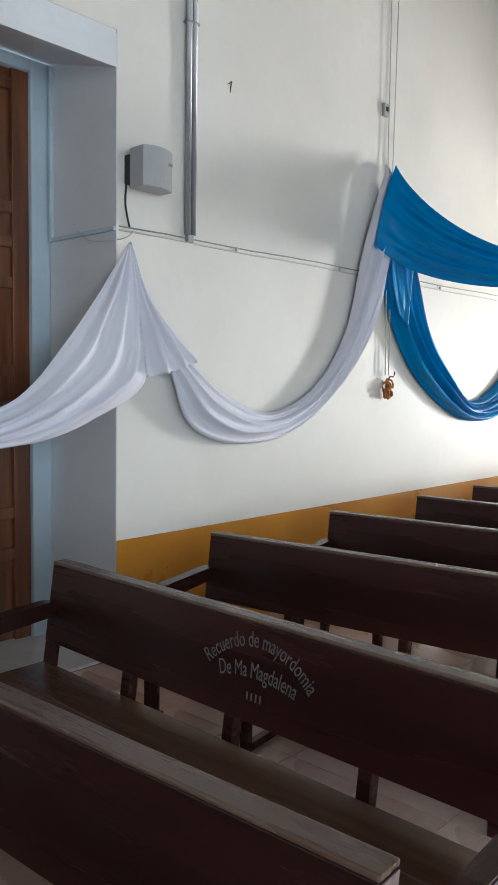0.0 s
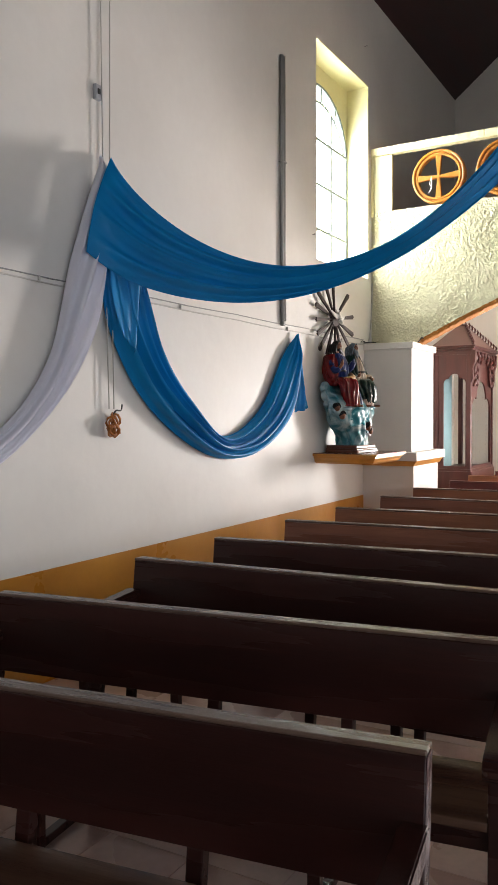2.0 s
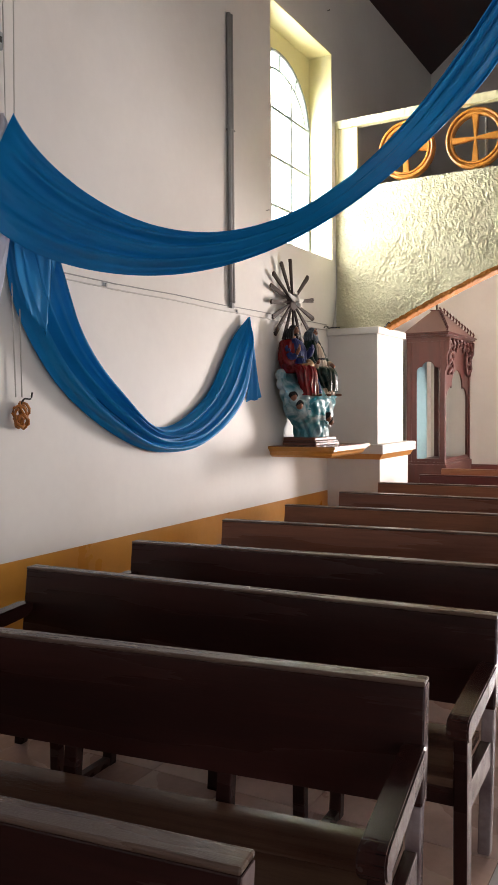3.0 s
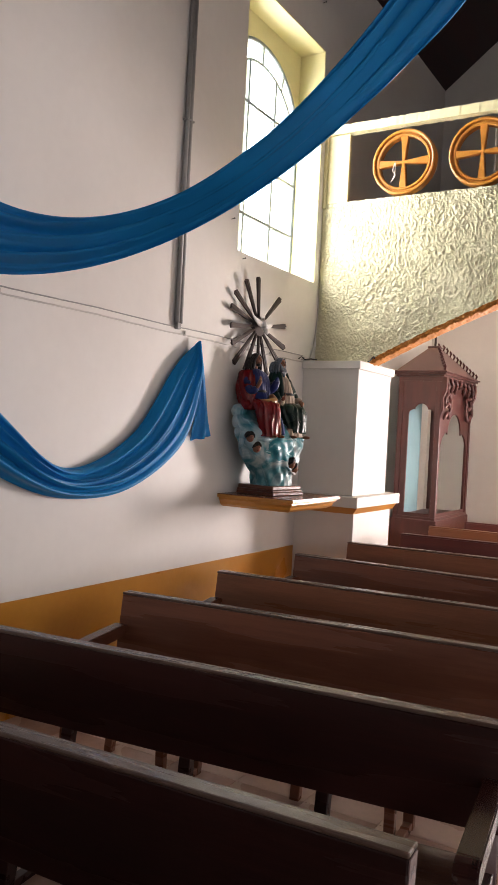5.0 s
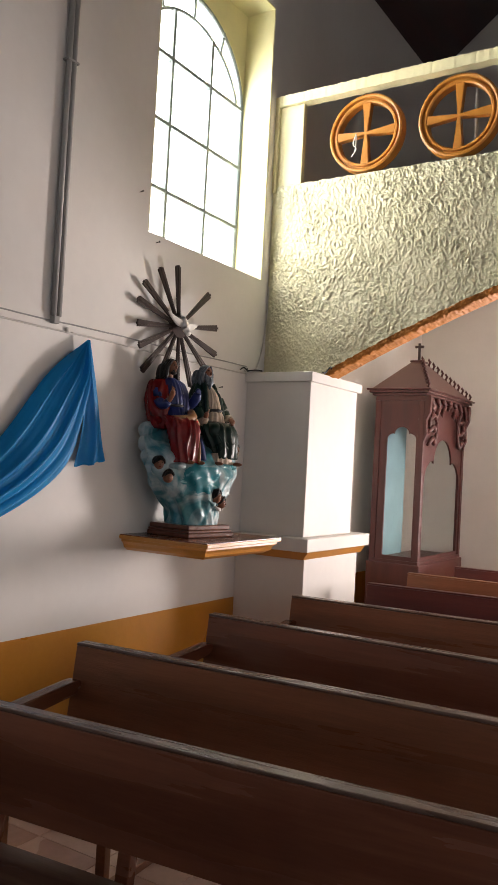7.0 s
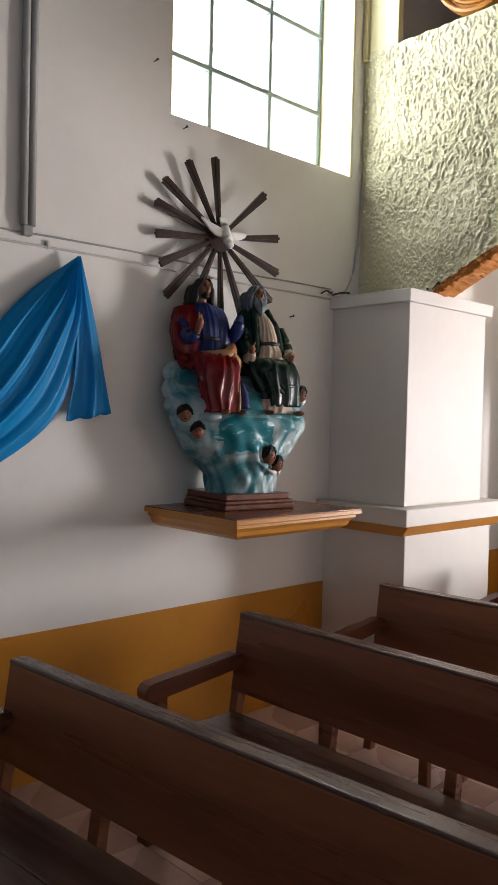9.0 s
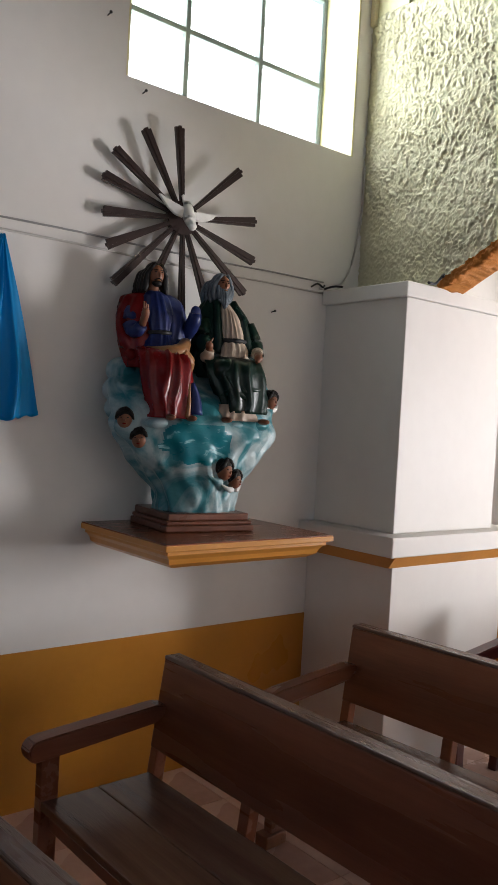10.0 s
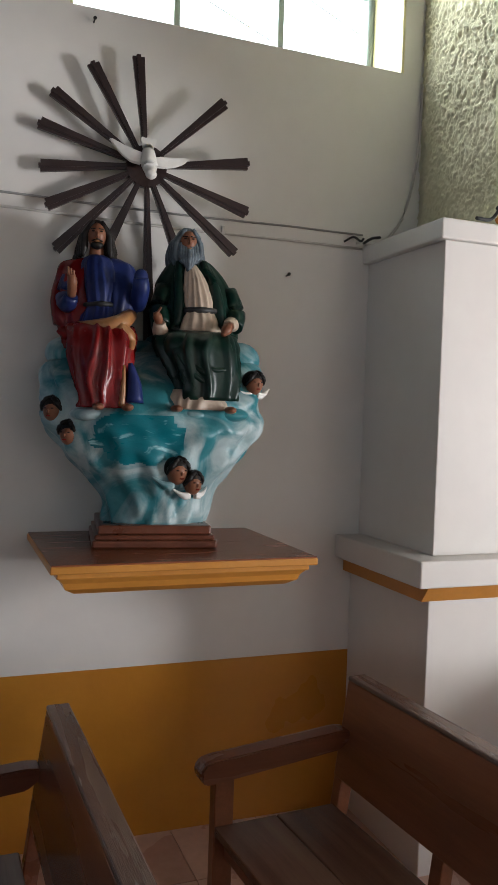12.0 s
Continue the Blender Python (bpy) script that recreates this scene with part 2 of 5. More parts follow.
def add_box(bm, x0, y0, z0, x1, y1, z1, bevel=0.0, slot=0, m=None):
    """A box, bevelled if asked, in the bmesh."""
    vs = [bm.verts.new((x, y, z)) for x in (x0, x1) for y in (y0, y1) for z in (z0, z1)]
    quads = ((0, 1, 3, 2), (4, 6, 7, 5), (0, 4, 5, 1), (2, 3, 7, 6), (0, 2, 6, 4), (1, 5, 7, 3))
    fs = [bm.faces.new([vs[i] for i in q]) for q in quads]
    for f in fs:
        f.material_index = slot
    if bevel:
        es = list({e for f in fs for e in f.edges})
        made = bmesh.ops.bevel(bm, geom=es, offset=bevel, segments=2, affect="EDGES", profile=0.5)
        vs = list({v for v in vs if v.is_valid} | {v for f in made["faces"] for v in f.verts})
        for f in {f for v in vs for f in v.link_faces}:
            f.material_index = slot
    if m:
        bmesh.ops.transform(bm, matrix=m, verts=vs)
    return vs


def box(x0, y0, z0, x1, y1, z1, bevel=0.0, m=None):
    bm = bmesh.new()
    add_box(bm, x0, y0, z0, x1, y1, z1, bevel, 0, m)
    return bm


def prism(points, y0, y1, axis="y", bevel=0.0):
    """A flat outline (two coordinates) pushed from y0 to y1 along the axis."""
    bm = bmesh.new()
    place = {"y": lambda a, b, d: (a, d, b), "x": lambda a, b, d: (d, a, b), "z": lambda a, b, d: (a, b, d)}[axis]
    rings = [[bm.verts.new(place(a, b, d)) for a, b in points] for d in (y0, y1)]
    k = len(points)
    for i in range(k):
        bm.faces.new((rings[0][i], rings[0][(i + 1) % k], rings[1][(i + 1) % k], rings[1][i]))
    bm.faces.new(rings[0])
    bm.faces.new(rings[1][::-1])
    bmesh.ops.recalc_face_normals(bm, faces=bm.faces)
    if bevel:
        bmesh.ops.bevel(bm, geom=list(bm.edges), offset=bevel, segments=2, affect="EDGES")
    return bm


def add_ball(bm, c, r, slot=0, m=None, seg=16, rings=10):
    made = bmesh.ops.create_uvsphere(bm, u_segments=seg, v_segments=rings, radius=1.0)["verts"]
    t = Matrix.Translation(c) @ (m or Matrix()) @ Matrix.Diagonal((*(r if hasattr(r, "__len__") else (r, r, r)), 1))
    bmesh.ops.transform(bm, matrix=t, verts=made)
    for f in {f for v in made for f in v.link_faces}:
        f.material_index, f.smooth = slot, True
    return made


def tube(points, radius, sides=8, closed=False):
    """A round bar along a line of points; radius may be a list."""
    bm = bmesh.new()
    add_tube(bm, points, radius, sides, closed)
    return bm


def add_tube(bm, points, radius, sides=8, closed=False, slot=0):
    pts = [Vector(p) for p in points]
    k = len(pts)
    rings = []
    for i, p in enumerate(pts):
        a, b = pts[i - 1] if (i or closed) else p, pts[(i + 1) % k] if (i < k - 1 or closed) else p
        d = (b - a).normalized()
        up = Vector((0, 0, 1)) if abs(d.z) < 0.9 else Vector((0, 1, 0))
        s = d.cross(up).normalized()
        u = s.cross(d)
        r = float(radius[i] if hasattr(radius, "__len__") else radius)
        rings.append([bm.verts.new(p + r * (math.cos(6.28318 * j / sides) * s + math.sin(6.28318 * j / sides) * u)) for j in range(sides)])
    for i in range(k if closed else k - 1):
        a, b = rings[i], rings[(i + 1) % k]
        for j in range(sides):
            f = bm.faces.new((a[j], a[(j + 1) % sides], b[(j + 1) % sides], b[j]))
            f.smooth, f.material_index = True, slot
    if not closed:
        bm.faces.new(rings[0]).material_index = slot
        bm.faces.new(rings[-1][::-1]).material_index = slot


def mesh_of(name, bm, materials, smooth=False):
    me = bpy.data.meshes.new(name)
    bmesh.ops.recalc_face_normals(bm, faces=bm.faces)
    bm.to_mesh(me)
    bm.free()
    for m in materials if isinstance(materials, (list, tuple)) else [materials]:
        me.materials.append(m)
    if smooth:
        for p in me.polygons:
            p.use_smooth = True
    return me


def part(name, bm, material, parent=None, label="", smooth=False):
    ob = new(name, mesh_of(name, bm, material, smooth))
    if parent:
        ob.parent = parent
    if label:
        ob["label"] = label
    return ob


def thing(name, label, category, group="", at=None):
    ob = new(name)
    ob.empty_display_size = 0.1
    if at is not None:
        ob.matrix_world = at if isinstance(at, Matrix) else Matrix.Translation(at)
    return tagged(ob, label, category, group)


def structure(name, bm, material, label="", category="", smooth=False):
    return tagged(part(name, bm, material, None, label, smooth), label, category, "", "structure")


def curve_through(points, n):
    """n points on a smooth line (Catmull-Rom) through the given ones."""
    p = [Vector(q) for q in points]
    p = [2 * p[0] - p[1]] + p + [2 * p[-1] - p[-2]]
    out = []
    spans = len(p) - 3
    for i in range(n):
        s = min(i / (n - 1) * spans, spans - 1e-6)
        k = int(s)
        f = s - k
        a, b, c, d = p[k:k + 4]
        out.append(0.5 * (2 * b + (c - a) * f + (2 * a - 5 * b + 4 * c - d) * f * f + (3 * b - a - 3 * c + d) * f ** 3))
    return out

# ---------------------------------------------------------------- floor, walls, roof
structure("ground", box(-60, -60, -0.4, 60, 60, -0.06), M["ground"], "dusty ground outside the church", "ground")
structure("floor", box(-WALL_T, Y_ALTAR - 0.3, -0.06, NAVE + 0.6, Y_END + 0.5, -0.006), M["grout"], "terracotta and grey tiled church floor", "floor")


def wall_with_holes(name, y0, y1, z0, z1, holes, xa, xb, material, label):
    """A side wall between xa and xb with rectangular openings (y0, z0, y1, z1) right through it."""
    bm = bmesh.new()
    ys = sorted({y0, y1, *(h[0] for h in holes), *(h[2] for h in holes)})
    for a, b in zip(ys[:-1], ys[1:]):
        z = z0
        for h in sorted((h for h in holes if h[0] <= a and h[2] >= b), key=lambda h: h[1]):
            if h[1] > z:
                add_box(bm, xa, a, z, xb, b, h[1])
            z = h[3]
        add_box(bm, xa, a, z, xb, b, z1)
    bmesh.ops.remove_doubles(bm, verts=bm.verts, dist=0.0005)
    return structure(name, bm, material, label, "wall")


wall_with_holes("wall_left", Y_ALTAR, Y_END, 0, EAVE + 0.12, [(DOOR_Y0, -1, DOOR_Y1, 3.52), (WIN_Y0, WIN_Z0, WIN_Y1, WIN_Z1)], -WALL_T, 0, M["white"], "white painted plaster side wall")
wall_with_holes("wall_right", Y_ALTAR, Y_END, 0, EAVE + 0.12, [(WIN_Y0, WIN_Z0, WIN_Y1, WIN_Z1), (-0.2, WIN_Z0, 1.2, WIN_Z1), (2.5, -1, 4.3, 2.45), (-3.9, -1, -2.1, 3.1), (10.2, -1, 11.8, 2.75)], NAVE, NAVE + 0.6, M["white"], "white painted plaster side wall")


def gable(name, ya, yb, hole, label):
    top = EAVE + SLOPE * RIDGE
    bm = bmesh.new()
    if hole:
        x0, x1, z1 = hole
        add_box(bm, 0.0, ya, 0, x0, yb, EAVE)
        add_box(bm, x1, ya, 0, NAVE, yb, EAVE)
        add_box(bm, x0, ya, z1, x1, yb, EAVE)
    else:
        add_box(bm, 0.0, ya, 0, NAVE, yb, EAVE)
    me = prism([(-0.0, EAVE), (NAVE, EAVE), (RIDGE, top)], ya, yb)
    tri = bpy.data.meshes.new("gable")
    me.to_mesh(tri)
    me.free()
    bm.from_mesh(tri)
    bpy.data.meshes.remove(tri)
    return structure(name, bm, M["white"], label, "wall")


gable("wall_entrance", Y_END, Y_END + 0.4, (3.0, 4.4, 2.8), "white plaster end wall with the open entrance")
gable("wall_altar", Y_ALTAR - 0.4, Y_ALTAR, None, "white plaster altar wall")
for side, name in ((0, "ceiling_left"), (1, "ceiling_right")):
    x0 = -0.5 if side == 0 else NAVE + 0.5
    z0 = EAVE - SLOPE * 0.5
    pts = [(x0, z0), (RIDGE, EAVE + SLOPE * RIDGE), (RIDGE, EAVE + SLOPE * RIDGE + 0.1), (x0, z0 + 0.1)]
    bm = prism(pts, Y_ALTAR - 0.4, Y_END + 0.4)
    structure(name, bm, M["roof_wood"], "dark red-brown boarded sloping ceiling", "ceiling")

# ochre dado on the side wall, up to the pier and from the door on
structure("dado_left", box(0.0, DOOR_Y1, 0, 0.004, 8.665, DADO), M["ochre"], "glossy ochre painted dado band", "dado")
structure("dado_chancel", box(0.0, 9.60, 0, 0.004, Y_END, DADO), M["ochre"], "glossy ochre painted dado band", "dado")
structure("dado_entrance", box(0.004, Y_END - 0.004, 0, 3.0, Y_END, DADO), M["ochre"], "glossy ochre painted dado band", "dado")
structure("dado_right", box(NAVE - 0.004, 4.3, 0, NAVE, 10.2, DADO), M["ochre"], "glossy ochre painted dado band", "dado")

# ---------------------------------------------------------------- the arched side window


def arch_z(y, y0, y1, spring, rise):
    u = (y - (y0 + y1) / 2) / ((y1 - y0) / 2)
    return spring + rise * math.sqrt(max(0.0, 1 - u * u))


SPRING, RISE = 4.66, 0.64


def side_window():
    y0, y1, z0 = WIN_Y0, WIN_Y1, WIN_Z0
    w = thing("window_1", "tall arched steel window with clear panes in a pale yellow reveal", "window")
    w["kind"] = "structure"
    # pale yellow lining of the recess: two jambs, head and sill
    part("reveal_jamb", box(GLASS_X - 0.03, y1 - 0.012, z0, -0.002, y1, WIN_Z1), M["reveal_yellow"], w)
    part("reveal_jamb", box(GLASS_X - 0.03, y0, z0, -0.002, y0 + 0.012, WIN_Z1), M["reveal_yellow"], w)
    part("reveal_head", box(GLASS_X - 0.03, y0 + 0.012, WIN_Z1 - 0.012, -0.002, y1 - 0.012, WIN_Z1), M["reveal_yellow"], w)
    sill = prism([(GLASS_X, z0 + 0.06), (-0.004, z0 + 0.001), (-0.004, z0 - 0.02), (GLASS_X, z0 - 0.02)], y0 + 0.012, y1 - 0.012)
    part("window_sill", sill, M["reveal_yellow"], w)
    # wall above the arch, in the plane of the glass
    n = 24
    pts = [(y0, WIN_Z1 - 0.012)] + [(y0 + (y1 - y0) * i / n, arch_z(y0 + (y1 - y0) * i / n, y0, y1, SPRING, RISE)) for i in range(n + 1)] + [(y1, WIN_Z1 - 0.012)]
    part("arch_infill", prism(pts, GLASS_X - 0.12, GLASS_X, "x"), M["reveal_yellow"], w)
    # steel frame
    arc = [(GLASS_X - 0.01, y0 + 0.02, z0 + 0.05), (GLASS_X - 0.01, y0 + 0.02, SPRING)]
    arc += [(GLASS_X - 0.01, y0 + 0.02 + (y1 - y0 - 0.04) * (1 - math.cos(math.pi * i / n)) / 2, arch_z(y0 + (y1 - y0) * (1 - math.cos(math.pi * i / n)) / 2, y0, y1, SPRING, RISE) - 0.02) for i in range(1, n)]
    arc += [(GLASS_X - 0.01, y1 - 0.02, SPRING), (GLASS_X - 0.01, y1 - 0.02, z0 + 0.05)]
    part("window_frame", tube(arc, 0.02, 6), M["window_frame"], w)
    cols = [7.875, 8.355]
    rows_z = [3.69, 4.185, 4.675]
    for y in cols:
        part("glazing_bar", box(GLASS_X - 0.03, y - 0.014, z0 + 0.06, GLASS_X + 0.012, y + 0.014, arch_z(y, y0, y1, SPRING, RISE) - 0.22, 0.003), M["window_frame"], w)
    for z in rows_z:
        part("glazing_bar", box(GLASS_X - 0.032, y0 + 0.03, z - 0.014, GLASS_X + 0.010, y1 - 0.03, z + 0.014, 0.003), M["window_frame"], w)
    inner = [(GLASS_X - 0.01, y0 + 0.05 + (y1 - y0 - 0.1) * (1 - math.cos(math.pi * i / n)) / 2, arch_z(y0 + (y1 - y0) * (1 - math.cos(math.pi * i / n)) / 2, y0, y1, SPRING, RISE) - 0.2) for i in range(3, n - 2)]
    part("glazing_bar", tube(inner, 0.013, 6), M["window_frame"], w)
    for y in (7.75, 8.12, 8.48):
        z = arch_z(y, y0, y1, SPRING, RISE)
        part("glazing_bar", tube([(GLASS_X - 0.01, y, z - 0.21), (GLASS_X - 0.01, y + (y - 8.115) * 0.12, z - 0.02)], 0.012, 6), M["window_frame"], w)
    edges_y = [y0 + 0.03] + cols + [y1 - 0.03]
    edges_z = [z0 + 0.08] + rows_z
    for a, b in zip(edges_y[:-1], edges_y[1:]):
        for c, d in zip(edges_z[:-1], edges_z[1:]):
            pane = part("pane", box(GLASS_X - 0.014, a, c, GLASS_X - 0.010, b, d), M["glass"], w)
            pane.visible_shadow = False
    pts = [(y0 + 0.03, rows_z[-1])] + [(y0 + 0.03 + (y1 - y0 - 0.06) * i / n, max(rows_z[-1] + 0.004, arch_z(y0 + (y1 - y0) * i / n, y0, y1, SPRING, RISE) - 0.03)) for i in range(n + 1)] + [(y1 - 0.03, rows_z[-1])]
    top = part("pane", prism(pts, GLASS_X - 0.014, GLASS_X - 0.010, "x"), M["glass"], w)
    top.visible_shadow = False


side_window()

# ---------------------------------------------------------------- screen arch with wheels
ARCH_X0, ARCH_Z0, ARCH_R, ARCH_SIN = 0.63, 2.485, 13.0, 0.455


def arch_edge(x):
    """Height of the pointed arch's edge at x."""
    if x > RIDGE:
        x = NAVE - x
    if x <= ARCH_X0:
        return max(2.452, ARCH_Z0 - (ARCH_X0 - x) * 0.5)
    c0 = ARCH_X0 + ARCH_R * ARCH_SIN
    zc = ARCH_Z0 - ARCH_R * math.sqrt(1 - ARCH_SIN ** 2)
    return zc + math.sqrt(ARCH_R ** 2 - (x - c0) ** 2)


PANEL_TOP = 4.03


def smooth_step(a, b, x):
    t = min(1.0, max(0.0, (x - a) / (b - a)))
    return t * t * (3 - 2 * t)


def ridges(x, z):
    """Thrown and trowelled relief of the stucco, in metres: steep dabs, finer crests, flatter patches."""
    wx = x + 0.016 * noise.noise(Vector((x * 15, z * 12, 3.1)))
    wz = z + 0.030 * noise.noise(Vector((x * 11, z * 10, 9.7)))
    dab = smooth_step(-0.06, 0.26, noise.noise(Vector((wx * 60, 0.37, wz * 36 + wx * 9))))
    small = smooth_step(-0.02, 0.30, noise.noise(Vector((wx * 94 + 7, 2.2, wz * 66))))
    crest = max(0.0, 1 - 3.2 * abs(noise.noise(Vector((wx * 80 + 5, 1.7, wz * 46)))))
    broad = smooth_step(-0.05, 0.25, noise.noise(Vector((wx * 26 + 3, 4.1, wz * 15))))
    patch = 0.62 + 0.38 * smooth_step(-0.22, 0.20, noise.noise(Vector((x * 2.6, 5.5, z * 3.1))))
    return patch * (0.0030 * broad + 0.0072 * dab + 0.0042 * small + 0.0048 * crest)


def stucco_face():
    bm = bmesh.new()
    step = 0.0047
    nx = int(2.4 / step)
    verts = {}
    rows = 345
    for i in range(nx + 1):
        x = i * step
        z0 = arch_edge(x)
        for j in range(rows + 1):
            z = z0 + (PANEL_TOP - z0) * j / rows
            fade = min(1, min(j, rows - j) / 3)
            verts[i, j] = bm.verts.new((x, ARCH_Y - ridges(x, z) * (0.35 + 0.65 * fade), z + (0.008 * noise.noise(Vector((x * 14, 0, 4))) if j == rows else 0)))
    for i in range(nx):
        for j in range(rows):
            bm.faces.new((verts[i, j], verts[i + 1, j], verts[i + 1, j + 1], verts[i, j + 1])).smooth = True
    return bm


screen = thing("wall_screen", "rough cream stucco screen arch with round wheel openings", "arch")
screen["kind"] = "structure"
part("stucco_face", stucco_face(), M["stucco"], screen)
n = 60
outline = [(x, arch_edge(x)) for x in (NAVE * i / n for i in range(n + 1))]
body = prism([(0.0, PANEL_TOP)] + outline + [(NAVE, PANEL_TOP)], ARCH_Y + 0.004, ARCH_Y + 0.13)
part("arch_body", body, M["stucco"], screen)


def soffit():
    """Orange band on the arch's underside, rough and a little proud of both faces."""
    bm = bmesh.new()
    k = 1500
    prev = None
    for i in range(k + 1):
        x = 0.575 + (NAVE - 1.15) * i / k
        z = arch_edge(x)
        r = lambda s: 0.009 * noise.noise(Vector((x * 21, s * 1.37 + 0.3, 2.4))) + 0.012 * noise.noise(Vector((x * 47, s * 3.71, 8.3))) + 0.010 * noise.noise(Vector((x * 95, s * 7.3, 1.9)))
        front = [(x, ARCH_Y - 0.024 + 0.002 * s + r(s + 0.2), z + 0.030 - 0.008 * s + 0.5 * r(s + 9.4)) for s in range(6)]
        under = [(x, ARCH_Y - 0.008 + 0.032 * s, z - 0.016 + r(s + 6.2)) for s in range(6)]
        ring = [bm.verts.new(p) for p in front + under + [(x, ARCH_Y + 0.165, z - 0.015), (x, ARCH_Y + 0.165, z + 0.05)]]
        if prev:
            for a in range(len(ring) - 1):
                bm.faces.new((prev[a], ring[a], ring[a + 1], prev[a + 1])).smooth = True
        prev = ring
    return bm


part("soffit_band", soffit(), M["orange_stucco"], screen, "rough orange stucco edge of the arch")
part("side_post", box(0.0, ARCH_Y, PANEL_TOP, 0.255, ARCH_Y + 0.05, 4.69, 0.006), M["cream"], screen)
part("corner_strip", box(0.0, ARCH_Y - 0.03, 3.98, 0.035, ARCH_Y, 4.70, 0.006), M["cream"], screen)
part("side_post", box(NAVE - 0.255, ARCH_Y, PANEL_TOP, NAVE, ARCH_Y + 0.05, 4.69, 0.006), M["cream"], screen)


def rough_beam():
    bm = box(0.0, ARCH_Y - 0.03, 4.690, NAVE, ARCH_Y + 0.06, 4.775)
    bmesh.ops.subdivide_edges(bm, edges=[e for e in bm.edges if abs(e.verts[0].co.x - e.verts[1].co.x) > 1], cuts=420)
    for v in bm.verts:
        v.co.z += 0.007 * noise.noise(Vector((v.co.x * 24, v.co.y * 9, v.co.z * 9)))
        v.co.y += 0.005 * noise.noise(Vector((v.co.x * 31, v.co.y * 9, 5)))
    return bm


part("top_beam", rough_beam(), M["cream"], screen, "rough pale yellow beam")


def wheel():
    """A ring with four flared spokes, in the plane y = 0, about its centre."""
    bm = bmesh.new()
    k = 48
    prof = [(0.304, -0.034), (0.307, 0.02), (0.307, 0.045), (0.236, 0.045), (0.236, -0.020), (0.246, -0.030), (0.258, -0.030), (0.262, -0.012), (0.274, -0.012), (0.279, -0.036), (0.290, -0.041)]
    rings = [[bm.verts.new((r * math.cos(6.28318 * i / k), d, r * math.sin(6.28318 * i / k))) for r, d in prof] for i in range(k)]
    for i in range(k):
        a, b = rings[i], rings[(i + 1) % k]
        for j in range(len(prof)):
            bm.faces.new((a[j], a[(j + 1) % len(prof)], b[(j + 1) % len(prof)], b[j]))
    return bm


def spoke():
    return prism([(-0.011, 0.0), (0.011, 0.0), (0.036, 0.243), (-0.036, 0.243)], -0.026, 0.030, "y", 0.004)


ring_mesh, spoke_mesh = mesh_of("ring", wheel(), M["wheel"]), mesh_of("spoke", spoke(), M["wheel"])
x = 0.80
while x < NAVE - 0.5:
    wh = thing("wheel_ornament", "round ochre plaster wheel with four flared spokes", "ornament", "wheels on the screen arch", (x, ARCH_Y + 0.045, 4.355))
    for me, name, turns in ((ring_mesh, "ring", (0,)), (spoke_mesh, "spoke", (0, 90, 180, 270))):
        for a in turns:
            ob = new(name, me)
            ob.parent = wh
            ob.matrix_basis = pose(0, 0, 0, 0, a, 0)
    x += 0.7355

structure("loft_floor", box(0.0, ARCH_Y + 0.17, 3.80, NAVE, Y_END, 3.96), M["white"], "plastered choir loft floor behind the arch", "loft")
pipe_thing = thing("white_pipe", "thin white plastic pipe standing behind the wheels", "pipe")
part("pipe", tube([(1.60, ARCH_Y + 0.24, 3.96), (1.60, ARCH_Y + 0.24, 4.66)], 0.016, 8), M["dove"], pipe_thing)
string = thing("string", "loose white string tied to a wheel spoke", "string")
part("strand", tube(curve_through([(0.72, ARCH_Y + 0.02, 4.36), (0.70, ARCH_Y + 0.015, 4.28), (0.73, ARCH_Y + 0.015, 4.24), (0.69, ARCH_Y + 0.015, 4.18)], 16), 0.005, 5), M["dove"], string)
part("strand", tube(curve_through([(0.72, ARCH_Y + 0.02, 4.36), (0.725, ARCH_Y + 0.015, 4.27), (0.71, ARCH_Y + 0.015, 4.2)], 12), 0.004, 5), M["dove"], string)

# ---------------------------------------------------------------- pier beside the arch
def pier():
    p = thing("wall_pier", "white painted pier with a capping and an ochre ledge line", "pier")
    p["kind"] = "structure"
    part("lower_block", box(0.0, 8.665, 0, 0.612, 9.60, 1.045, 0.004), M["white"], p)
    band = prism([(0.0, 1.045), (0.618, 1.045), (0.66, 1.105), (0.0, 1.105)], 8.63, 9.66)
    part("ledge_moulding", band, M["shelf"], p, "ochre painted moulding")
    part("ledge", box(0.0, 8.585, 1.105, 0.675, 9.70, 1.205, 0.006), M["white"], p)
    part("upper_block", box(0.0, 8.70, 1.205, 0.575, 9.53, 2.385, 0.004), M["white"], p)
    part("cap", box(0.0, 8.668, 2.385, 0.60, 9.575, 2.46, 0.006), M["white"], p)


pier()

# ---------------------------------------------------------------- side door
DOOR_TOP = 3.49


